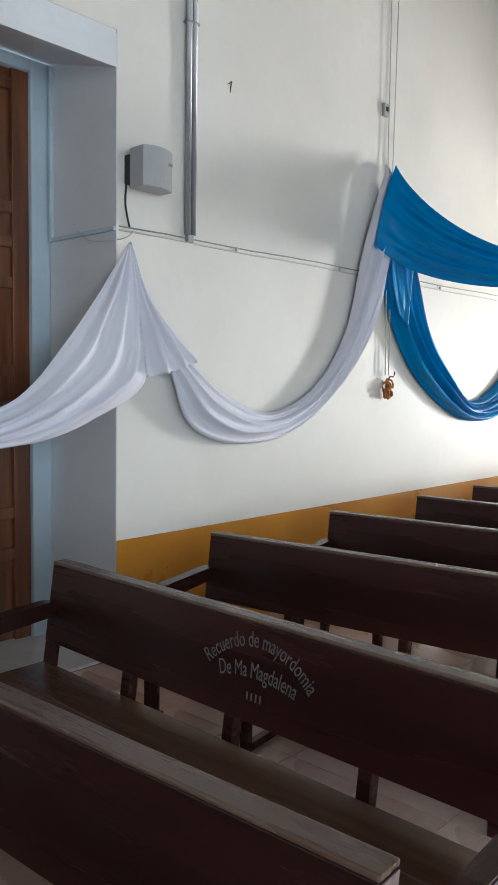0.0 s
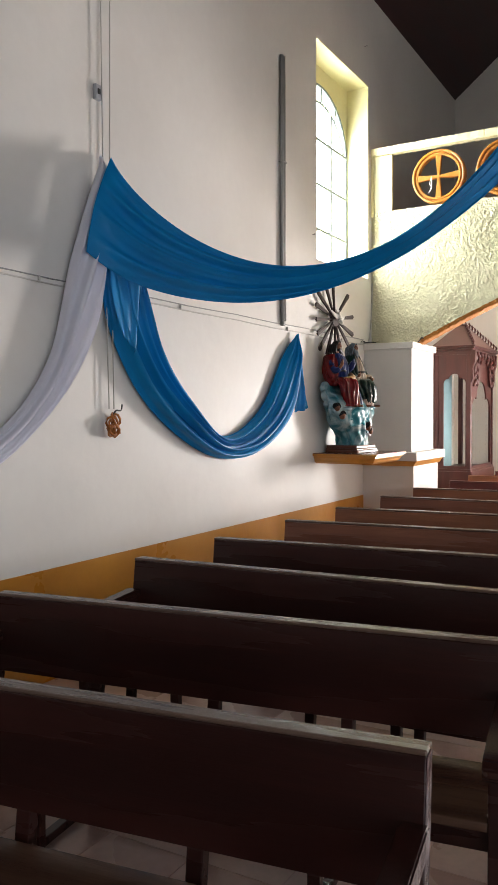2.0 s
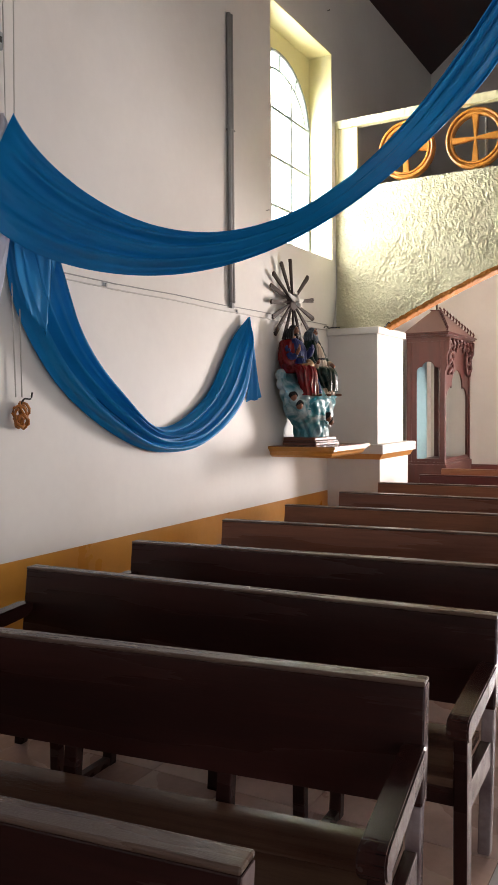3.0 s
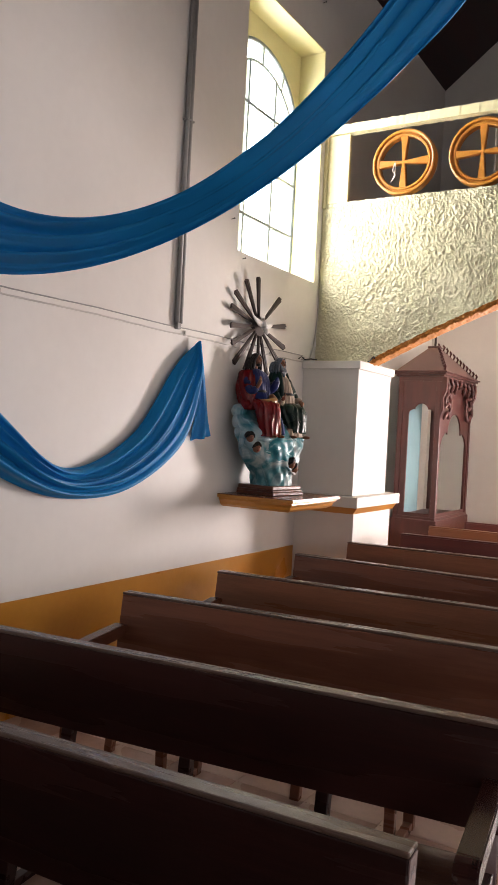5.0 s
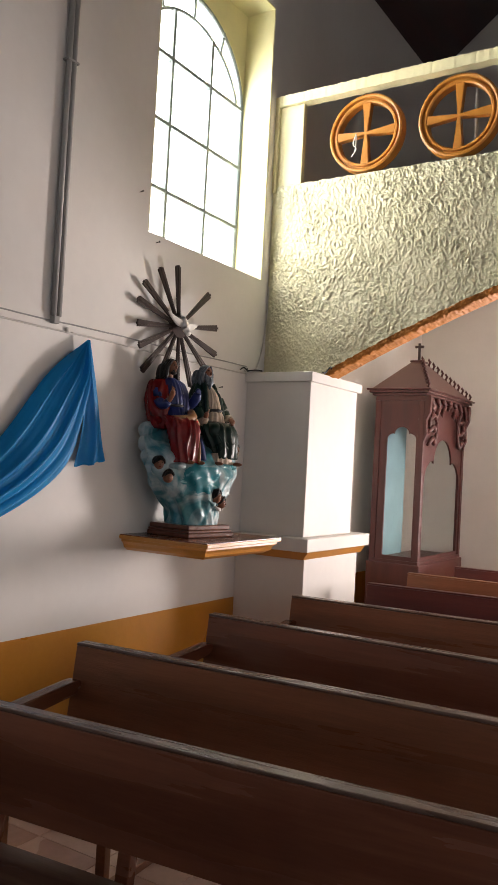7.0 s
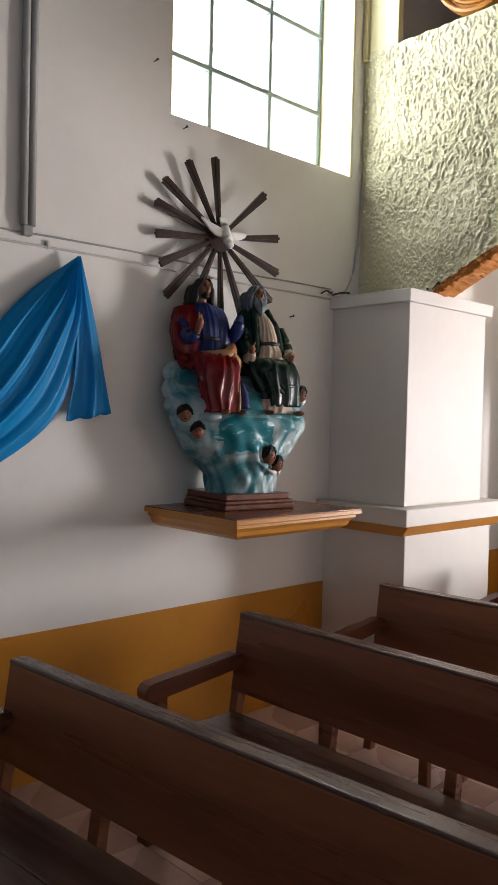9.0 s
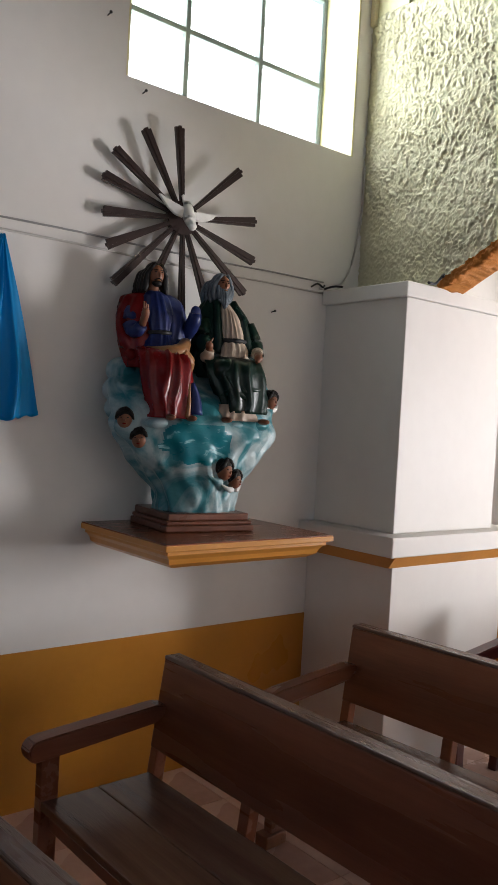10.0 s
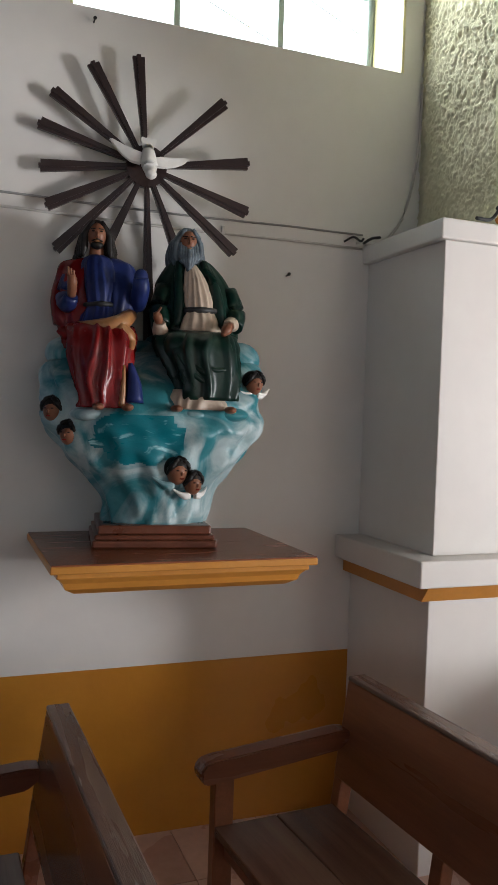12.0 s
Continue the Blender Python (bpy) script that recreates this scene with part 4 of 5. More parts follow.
    for u, v, z, r in ((-0.335, 0.12, 0.745, 0.075), (-0.352, 0.15, 0.65, 0.080), (0.350, 0.12, 0.750, 0.085), (0.360, 0.14, 0.68, 0.085), (-0.03, 0.10, 0.74, 0.085), (0.02, 0.09, 0.80, 0.05), (-0.26, 0.20, 0.60, 0.10), (0.30, 0.2, 0.60, 0.10)):
        ball(u, v, z, (r * 1.0, r * 0.8, r * 0.9), "cloud", seg=24)
    for u, z, w in ((-0.235, 0.500, 0.080), (-0.135, 0.515, 0.060), (0.02, 0.520, 0.075), (0.13, 0.510, 0.070), (0.27, 0.515, 0.085)):
        ball(u, 0.335 - 0.4 * abs(u) ** 2, z, (w, 0.065, 0.034), "cloud", seg=24)

    def head(cu, cz, hair, beard):
        ball(cu, 0.205, cz, (0.036, 0.041, 0.052), "skin", seg=24)
        ball(cu + 0.001, 0.247, cz - 0.004, (0.006, 0.009, 0.014), "skin", seg=10)
        ball(cu + 0.001, 0.241, cz - 0.029, (0.011, 0.005, 0.004), "robe_gold", seg=8)
        for s in (-1, 1):
            ball(cu + s * 0.014, 0.2415, cz + 0.009, (0.007, 0.003, 0.0032), "hair", seg=8)
            limb([(cu + s * 0.006, 0.245, cz + 0.018), (cu + s * 0.024, 0.236, cz + 0.017)], [0.0025, 0.0025], "hair", 6)
        ball(cu, 0.188, cz + 0.020, (0.045, 0.046, 0.044), hair, seg=24)
        for s in (-1, 1):
            for k in range(4):
                o = k * 0.012
                reach = 0.052 if hair == "hair" else 0.036
                limb([(cu + s * (0.014 + o * 0.8), 0.226 - o * 1.5, cz + 0.052 - o), (cu + s * (0.042 + o * 0.3), 0.214 - o * 1.9, cz + 0.004), (cu + s * (0.047 + o * 0.5), 0.208 - o * 1.9, cz - 0.05), (cu + s * (reach + o * 0.9), 0.212 - o * 1.7, cz - 0.088 - o * 0.3)], [0.008, 0.014, 0.016, 0.007], hair, 9)
        limb([(cu, 0.19, cz - 0.03), (cu, 0.18, cz - 0.10)], [0.024, 0.030], "skin", 12)
        if beard:
            for k in range(-3, 4):
                limb([(cu + k * 0.009, 0.232 - abs(k) * 0.004, cz - 0.024 + abs(k) * 0.006), (cu + k * 0.010, 0.248 - abs(k) * 0.004, cz - 0.07), (cu + k * 0.005, 0.244, cz - 0.135 + abs(k) * 0.014)], [0.010, 0.013, 0.004], hair, 8)
        else:
            ball(cu, 0.224, cz - 0.043, (0.024, 0.019, 0.017), hair)
            for s in (-1, 1):
                limb([(cu, 0.246, cz - 0.022), (cu + s * 0.02, 0.238, cz - 0.03)], [0.003, 0.003], hair, 6)

    # first figure: blue tunic and mantle, red cloak over one shoulder, red skirt
    cu, cz = -0.228, 1.213
    head(cu, cz, "hair", False)
    loft([(-0.245, 0.15, 1.125, 0.060, 0.045), (-0.262, 0.148, 1.100, 0.098, 0.062), (-0.262, 0.148, 1.030, 0.112, 0.082), (-0.258, 0.15, 0.950, 0.120, 0.092), (-0.248, 0.16, 0.860, 0.112, 0.098), (-0.240, 0.17, 0.760, 0.100, 0.090)], "robe_red", 64, 11, 0.13, 0.4)
    loft([(-0.175, 0.165, 1.128, 0.045, 0.036), (-0.155, 0.170, 1.100, 0.068, 0.060), (-0.140, 0.180, 1.020, 0.076, 0.086), (-0.135, 0.190, 0.940, 0.070, 0.090), (-0.140, 0.200, 0.880, 0.060, 0.080)], "robe_blue", 56, 9, 0.12, 1.7)
    loft([(-0.224, 0.188, 1.135, 0.034, 0.030), (-0.216, 0.194, 1.105, 0.066, 0.050), (-0.208, 0.204, 1.030, 0.072, 0.070), (-0.206, 0.214, 0.960, 0.062, 0.066), (-0.206, 0.220, 0.932, 0.057, 0.062), (-0.210, 0.232, 0.890, 0.066, 0.070), (-0.216, 0.250, 0.845, 0.074, 0.070)], "robe_blue", 64, 13, 0.15, 1.0)
    # skirt: over the lap, knees, and down to the feet
    loft([(-0.212, 0.205, 0.865, 0.098, 0.066), (-0.205, 0.270, 0.845, 0.112, 0.094), (-0.203, 0.312, 0.795, 0.114, 0.096), (-0.206, 0.335, 0.715, 0.108, 0.084), (-0.198, 0.345, 0.620, 0.098, 0.076), (-0.184, 0.348, 0.555, 0.096, 0.072), (-0.180, 0.348, 0.528, 0.100, 0.070)], "robe_red", 80, 11, 0.26, 0.9)
    ball(-0.150, 0.328, 0.795, (0.056, 0.066, 0.060), "robe_red")
    ball(-0.256, 0.318, 0.785, (0.056, 0.066, 0.064), "robe_red")
    # raised hand with its sleeve, the other sleeve's open cuff
    limb([(-0.318, 0.165, 1.06), (-0.338, 0.20, 0.965), (-0.330, 0.25, 0.928), (-0.316, 0.285, 0.955)], [0.034, 0.038, 0.034, 0.026], "robe_blue", 14)
    limb([(-0.345, 0.13, 1.07), (-0.362, 0.17, 0.96), (-0.345, 0.20, 0.85), (-0.320, 0.22, 0.80)], [0.026, 0.032, 0.034, 0.018], "robe_red", 14)
    limb([(-0.316, 0.285, 0.955), (-0.315, 0.315, 1.005), (-0.319, 0.322, 1.030)], [0.016, 0.019, 0.014], "skin", 10)
    for k in range(3):
        limb([(-0.327 + 0.008 * k, 0.324, 1.025), (-0.331 + 0.010 * k, 0.328, 1.060 - 0.006 * k)], [0.006, 0.004], "skin", 8)
    limb([(-0.120, 0.185, 1.070), (-0.082, 0.20, 0.985), (-0.074, 0.24, 0.945), (-0.066, 0.290, 1.000), (-0.068, 0.305, 1.040)], [0.032, 0.034, 0.034, 0.034, 0.027], "robe_blue", 16)
    ball(-0.068, 0.310, 1.042, (0.026, 0.012, 0.032), "robe_blue")
    # belt, sash over the lap, blue hem panel, feet
    limb([(-0.268, 0.245, 0.930), (-0.206, 0.286, 0.932), (-0.146, 0.248, 0.934)], [0.009, 0.011, 0.009], "black", 8)
    limb([(-0.290, 0.285, 0.850), (-0.225, 0.338, 0.838), (-0.150, 0.345, 0.850), (-0.100, 0.285, 0.895)], [0.010, 0.028, 0.036, 0.026], "robe_gold", 14)
    limb([(-0.150, 0.352, 0.840), (-0.106, 0.352, 0.800), (-0.098, 0.345, 0.740)], [0.030, 0.024, 0.006], "robe_gold", 12)
    limb([(-0.105, 0.395, 0.700), (-0.090, 0.392, 0.625), (-0.088, 0.398, 0.548)], [0.008, 0.026, 0.034], "robe_blue", 14)
    limb([(-0.128, 0.405, 0.690), (-0.130, 0.414, 0.60), (-0.134, 0.415, 0.535)], [0.006, 0.010, 0.012], "robe_gold", 8)
    for u in (-0.215, -0.112):
        ball(u, 0.408, 0.532, (0.022, 0.042, 0.015), "skin")
    # second figure: cream tunic, wide dark green cloak drawn over the lap, grey beard
    cu, cz = 0.117, 1.212
    head(cu, cz, "grey_hair", True)
    loft([(0.125, 0.155, 1.160, 0.055, 0.045), (0.138, 0.156, 1.130, 0.088, 0.062), (0.148, 0.160, 1.050, 0.138, 0.086), (0.156, 0.168, 0.960, 0.160, 0.100), (0.158, 0.180, 0.880, 0.166, 0.108), (0.156, 0.190, 0.800, 0.158, 0.105), (0.155, 0.20, 0.740, 0.140, 0.10)], "robe_green", 64, 9, 0.11, 2.0)
    loft([(0.130, 0.205, 1.120, 0.024, 0.030), (0.140, 0.222, 1.070, 0.044, 0.046), (0.152, 0.236, 1.000, 0.056, 0.054), (0.160, 0.244, 0.935, 0.056, 0.056), (0.162, 0.256, 0.895, 0.068, 0.060), (0.158, 0.268, 0.845, 0.080, 0.056)], "robe_cream", 64, 15, 0.20, 3.0)
    # the cloak's two front edges
    limb([(0.085, 0.215, 1.130), (0.082, 0.240, 1.030), (0.082, 0.256, 0.930), (0.072, 0.270, 0.860)], [0.016, 0.020, 0.022, 0.018], "robe_green", 12)
    limb([(0.175, 0.215, 1.135), (0.218, 0.240, 1.030), (0.238, 0.252, 0.930), (0.250, 0.262, 0.870)], [0.016, 0.022, 0.026, 0.020], "robe_green", 12)
    loft([(0.150, 0.225, 0.850, 0.128, 0.066), (0.150, 0.285, 0.828, 0.145, 0.092), (0.150, 0.325, 0.775, 0.144, 0.094), (0.166, 0.340, 0.700, 0.130, 0.082), (0.180, 0.345, 0.630, 0.116, 0.074), (0.188, 0.346, 0.570, 0.108, 0.070)], "robe_green", 80, 9, 0.26, 5.0)
    ball(0.078, 0.338, 0.775, (0.062, 0.060, 0.066), "robe_green")
    ball(0.222, 0.336, 0.760, (0.060, 0.060, 0.068), "robe_green")
    for k in range(3):
        limb([(0.060 + 0.022 * k, 0.396, 0.745 + 0.008 * k), (0.130 + 0.026 * k, 0.408, 0.660 + 0.016 * k), (0.222 + 0.016 * k, 0.394, 0.620 + 0.036 * k)], [0.005, 0.014, 0.006], "robe_green", 8)
    loft([(0.135, 0.335, 0.610, 0.080, 0.058), (0.138, 0.342, 0.570, 0.104, 0.066), (0.142, 0.345, 0.532, 0.116, 0.070)], "robe_cream", 64, 13, 0.22, 1.0)
    limb([(0.102, 0.270, 0.930), (0.160, 0.304, 0.930), (0.220, 0.272, 0.932)], [0.011, 0.013, 0.011], "black", 8)
    limb([(0.035, 0.19, 1.030), (0.012, 0.225, 0.930), (0.016, 0.275, 0.860)], [0.034, 0.042, 0.034], "robe_green", 14)
    limb([(0.014, 0.275, 0.840), (0.008, 0.305, 0.838), (0.002, 0.330, 0.868)], [0.030, 0.030, 0.022], "robe_cream", 12)
    limb([(0.002, 0.325, 0.868), (-0.008, 0.345, 0.890), (-0.016, 0.350, 0.905)], [0.016, 0.018, 0.010], "skin", 10)
    limb([(-0.010, 0.352, 0.900), (0.004, 0.356, 0.925)], [0.006, 0.004], "skin", 8)
    limb([(0.285, 0.18, 1.030), (0.310, 0.215, 0.930), (0.295, 0.265, 0.870)], [0.034, 0.040, 0.034], "robe_green", 14)
    limb([(0.288, 0.265, 0.880), (0.276, 0.300, 0.882), (0.262, 0.330, 0.870)], [0.028, 0.028, 0.022], "robe_cream", 12)
    limb([(0.262, 0.330, 0.870), (0.248, 0.360, 0.848), (0.232, 0.372, 0.826)], [0.018, 0.021, 0.008], "skin", 10)
    for u in (0.064, 0.262):
        ball(u, 0.412, 0.534, (0.022, 0.042, 0.015), "skin")
    # small heads in the cloud: place, radius, the way the face turns, and the wings' colour
    for u, v, z, r, turn, wings in ((-0.372, 0.28, 0.515, 0.047, -25, ""), (-0.310, 0.31, 0.425, 0.047, -30, ""), (0.380, 0.27, 0.648, 0.046, 18, "dove"), (0.072, 0.395, 0.292, 0.052, 22, "cloud"), (0.132, 0.39, 0.246, 0.045, 26, "dove")):
        f = Vector((math.sin(radians(turn)), math.cos(radians(turn)), 0))
        e = Vector((f.y, -f.x, 0))
        at = lambda a_, b_, c_: (u + r * (e.x * a_ + f.x * b_), v + r * (e.y * a_ + f.y * b_), z + r * c_)
        ball(*at(0, 0.06, -0.06), (r * 0.74, r * 0.80, r * 0.96), "skin", seg=22)
        ball(*at(0, 0.84, -0.14), (r * 0.12, r * 0.15, r * 0.17), "skin", seg=8)
        ball(*at(0, 0.76, -0.50), (r * 0.20, r * 0.08, r * 0.06), "robe_red", seg=8)
        for s in (-1, 1):
            ball(*at(s * 0.30, 0.74, 0.10), (r * 0.13, r * 0.07, r * 0.055), "hair", seg=8)
        ball(*at(0, -0.16, 0.26), (r * 0.92, r * 0.92, r * 0.92), "hair", seg=22)
        for k in range(7):
            a_ = -0.25 + k * 0.605
            limb([at(0.1, 0.25, 1.08), at(0.62 * math.cos(a_), 0.52, 0.30 + 0.62 * abs(math.sin(a_))), at(0.86 * math.cos(a_), 0.20, -0.10 + 0.8 * max(0, math.sin(a_)))], [r * 0.16, r * 0.22, r * 0.10], "hair", 8)
        if wings:
            for s in (-1, 1):
                for k in range(3):
                    limb([at(s * 0.25, 0.1, -0.92 - 0.12 * k), at(s * (1.0 - 0.14 * k), 0.0, -0.95 - 0.12 * k), at(s * (1.75 - 0.28 * k), -0.35, -0.42 - 0.24 * k)], [r * 0.20, r * 0.22, r * 0.05], wings, 8)
    bmesh.ops.remove_doubles(bm, verts=bm.verts, dist=0.0002)
    ob = part("statue", bm, [M[s] for s in slots])
    ob.matrix_world = pose(0.0, 7.728, SH_Z + 0.002, 0, 0, 90 - 8) @ Matrix.Translation((0.0, -0.03, 0)) @ Matrix.Diagonal((0.96, 0.96, 0.905, 1))
    return tagged(ob, "painted plaster statue of two seated robed figures on teal clouds", "statue")


statue_group()

# ---------------------------------------------------------------- the star of rays with a dove
STAR = (0.075, 7.681, 2.646)


def ray_bar(length, w0=0.009, w1=0.023):
    """A fluted bar that widens outward, along +z from r = 0.06."""
    bm = bmesh.new()
    for k in (-1, 0, 1):
        a, b = (k - 0.5) * 2 / 3, (k + 0.5) * 2 / 3
        d = 0.012 if k == 0 else 0.008
        pts0 = [(a * w0, -d), (b * w0, -d), (b * w0, 0.008), (a * w0, 0.008)]
        pts1 = [(a * w1, -d), (b * w1, -d), (b * w1, 0.008), (a * w1, 0.008)]
        end = length - (0.005 if k else 0.0) - (0.004 if k == 1 else 0)
        A = [bm.verts.new((x_, y_, 0.055)) for x_, y_ in pts0]
        B = [bm.verts.new((x_, y_, end)) for x_, y_ in pts1]
        for i in range(4):
            bm.faces.new((A[i], A[(i + 1) % 4], B[(i + 1) % 4], B[i]))
        bm.faces.new(A[::-1])
        bm.faces.new(B)
    return bm


def star():
    s = thing("ray_star", "star of dark fluted wooden rays round a white dove", "star", "", pose(*STAR, 0, 0, 90 - 5))
    hub = bmesh.new()
    add_tube(hub, [(0, -0.012, 0), (0, 0.022, 0)], 0.078, 28)
    part("hub", hub, M["ray_wood"], s)
    for a, ln in ((-5.8, 0.415), (-30.5, 0.42), (-56, 0.43), (-74, 0.42), (-96, 0.40), (-116.5, 0.415), (-136, 0.48), (-156, 0.43), (177.5, 0.68), (158, 0.43), (130, 0.47), (108.5, 0.43), (82, 0.41), (47, 0.415)):
        ob = part("ray", ray_bar(ln), M["ray_wood"], s)
        ob.matrix_basis = pose(0, 0, 0, 0, a, 0)
    part("bracket", tube([(0, 0.02, 0), (0, 0.10, 0)], 0.012, 8), M["ray_wood"], s)
    body = bmesh.new()
    add_tube(body, curve_through([(0.0, -0.035, 0.075), (0.0, -0.052, 0.04), (0.002, -0.066, -0.005), (0.005, -0.085, -0.045), (0.007, -0.104, -0.068), (0.008, -0.122, -0.080)], 16), list(np.interp(np.linspace(0, 1, 16), (0, 0.2, 0.45, 0.62, 0.75, 0.86, 0.93, 1), (0.020, 0.029, 0.037, 0.027, 0.023, 0.025, 0.012, 0.002))), 16)
    dove = part("dove", body, M["dove"], s, "white painted plaster dove")
    dove.matrix_basis = Matrix.Translation((0, -0.010, 0.004)) @ Matrix.Diagonal((0.88, 0.72, 0.80, 1))
    fan = prism([(-0.018, 0.05), (0.018, 0.05), (0.038, 0.108), (0.024, 0.118), (0.012, 0.110), (0.0, 0.122), (-0.012, 0.112), (-0.024, 0.120), (-0.036, 0.108)], -0.042, -0.030, "y", 0.003)
    part("tail", fan, M["dove"], dove)
    left = [(-0.020, 0.035), (-0.060, 0.050), (-0.105, 0.068), (-0.160, 0.096), (-0.172, 0.094), (-0.150, 0.062), (-0.118, 0.022), (-0.075, -0.012), (-0.030, -0.022)]
    right = [(0.020, 0.020), (0.060, 0.030), (0.110, 0.034), (0.172, 0.044), (0.184, 0.040), (0.160, 0.012), (0.120, -0.010), (0.075, -0.024), (0.030, -0.026)]
    for outline, turn in ((left, -12), (right, 12)):
        wing = prism(outline, -0.078, -0.058, "y", 0.006)
        bmesh.ops.rotate(wing, cent=(0, -0.06, 0), matrix=Matrix.Rotation(radians(turn), 3, "Z"), verts=wing.verts)
        part("wing", wing, M["dove"], dove)


star()

# ---------------------------------------------------------------- glazed shrine cabinet beyond the arch
CX0, CX1, CY0, CY1 = 0.20, 0.71, 10.80, 12.1
CZ0, CZ1 = 0.85, 2.50


def trefoil(x0, x1, z0, z1):
    """Outline of an opening with a stepped round head."""
    c, w = (x0 + x1) / 2, (x1 - x0)
    r = w * 0.26
    pts = [(x0, z0), (x1, z0), (x1, z1 - r * 1.6)]
    pts += [(x1 - r * 0.9 * (1 - math.cos(math.pi / 2 * i / 4)), z1 - r * 1.6 + r * 0.8 * math.sin(math.pi / 2 * i / 4)) for i in range(1, 5)]
    pts += [(c + r * math.cos(math.pi * i / 10), z1 - r * 0.9 + r * 0.9 * math.sin(math.pi * i / 10)) for i in range(11)]
    pts += [(x0 + r * 0.9 * (1 - math.cos(math.pi / 2 * i / 4)), z1 - r * 1.6 + r * 0.8 * math.sin(math.pi / 2 * i / 4)) for i in range(4, 0, -1)]
    pts += [(x0, z1 - r * 1.6)]
    return pts


def framed_panel(x0, x1, z0, z1, opening, d0, d1):
    """A board with an opening cut through it, in the x-z plane."""
    bm = bmesh.new()
    edges = []
    for pts in ([(x0, z0), (x1, z0), (x1, z1), (x0, z1)], opening):
        ring = [bm.verts.new((a, d0, b)) for a, b in pts]
        edges += [bm.edges.new((ring[k - 1], ring[k])) for k in range(len(ring))]
    bmesh.ops.triangle_fill(bm, edges=edges, use_beauty=True)
    back = bmesh.ops.extrude_face_region(bm, geom=list(bm.faces))["geom"]
    bmesh.ops.translate(bm, vec=(0, d1 - d0, 0), verts=[v for v in back if isinstance(v, bmesh.types.BMVert)])
    return bm


def cabinet():
    c = thing("shrine_cabinet", "maroon wooden glazed shrine cabinet with a pointed roof and carved trim", "cabinet")
    part("base", box(CX0 - 0.02, CY0 - 0.02, 0.0, CX1 + 0.02, CY1 + 0.02, CZ0, 0.01), M["cabinet"], c)
    part("floor_board", box(CX0, CY0, CZ0, CX1, CY1, CZ0 + 0.03), M["cabinet"], c)
    part("ceiling_board", box(CX0, CY0, CZ1 - 0.05, CX1, CY1, CZ1), M["cabinet"], c)
    for x_ in (CX0, CX1 - 0.06):
        for y_ in (CY0, CY1 - 0.06):
            part("corner_post", box(x_, y_, CZ0 + 0.03, x_ + 0.06, y_ + 0.06, CZ1 - 0.05, 0.006), M["cabinet"], c)
    side = framed_panel(CX0 + 0.06, CX1 - 0.06, CZ0 + 0.03, CZ1 - 0.05, trefoil(CX0 + 0.13, CX1 - 0.075, CZ0 + 0.07, 2.19), CY0 + 0.012, CY0 + 0.035)
    part("side_panel", side, M["cabinet"], c, "panel with a trefoil-headed opening")
    pane = part("pane", box(CX0 + 0.06, CY0 + 0.04, CZ0 + 0.03, CX1 - 0.06, CY0 + 0.044, 2.3), M["glass"], c)
    pane.visible_shadow = False
    # front faces the nave's middle: x = CX1
    op = trefoil(CY0 + 0.11, CY1 - 0.11, CZ0 + 0.07, 2.10)
    front = framed_panel(CY0 + 0.06, CY1 - 0.06, CZ0 + 0.03, CZ1 - 0.05, op, 0, 0.02)
    ob = part("front_panel", front, M["cabinet"], c, "front frame with a cusped head")
    ob.matrix_basis = Matrix(((0, -1, 0, CX1 - 0.015), (1, 0, 0, 0), (0, 0, 1, 0), (0, 0, 0, 1)))
    pane = part("pane", box(CX1 - 0.05, CY0 + 0.06, CZ0 + 0.03, CX1 - 0.046, CY1 - 0.06, 2.3), M["glass"], c)
    pane.visible_shadow = False
    part("lining", box(CX0 + 0.004, CY0 + 0.06, CZ0 + 0.03, CX0 + 0.02, 11.62, CZ1 - 0.05), M["teal_cloth"], c, "pale blue cloth lining")
    # cornice, roof, cresting, cross
    for o, z0, z1 in ((0.03, CZ1, CZ1 + 0.025), (0.055, CZ1 + 0.025, CZ1 + 0.05), (0.075, CZ1 + 0.05, CZ1 + 0.068)):
        part("cornice", box(max(0.01, CX0 - o), CY0 - o, z0, CX1 + o, CY1 + o, z1, 0.005), M["cabinet"], c)
    zr = CZ1 + 0.068
    bm = bmesh.new()
    e = 0.04
    base = [bm.verts.new(p) for p in ((CX0 - 0.03, CY0 - e, zr), (CX1 + e, CY0 - e, zr), (CX1 + e, CY1 + e, zr), (CX0 - 0.03, CY1 + e, zr))]
    cx, cy = 0.50, 11.12
    top = [bm.verts.new(p) for p in ((cx - 0.05, cy - 0.04, 2.87), (cx + 0.05, cy - 0.04, 2.87), (cx + 0.05, cy + 0.1, 2.87), (cx - 0.05, cy + 0.1, 2.87))]
    for i in range(4):
        bm.faces.new((base[i], base[(i + 1) % 4], top[(i + 1) % 4], top[i]))
    bm.faces.new(top)
    bm.faces.new(base[::-1])
    part("roof", bm, M["cabinet_roof"], c, "brown hipped roof, painted paler as if lit")
    part("finial_block", box(cx - 0.065, cy - 0.055, 2.868, cx + 0.065, cy + 0.115, 2.885, 0.003), M["cabinet"], c)
    cross = bmesh.new()
    add_box(cross, cx - 0.012, cy + 0.018, 2.885, cx + 0.012, cy + 0.042, 3.07, 0.003)
    add_box(cross, cx - 0.045, cy + 0.016, 3.02, cx + 0.045, cy + 0.044, 3.045, 0.003)
    part("cross", cross, M["ray_wood"], c, "small dark cross")
    a0, a1 = Vector((CX1 + e, CY1 + e, zr)), Vector((cx + 0.05, cy + 0.1, 2.87))
    b0 = Vector((CX1 + e, CY0 - e, zr))
    b1 = Vector((cx + 0.05, cy - 0.04, 2.87))
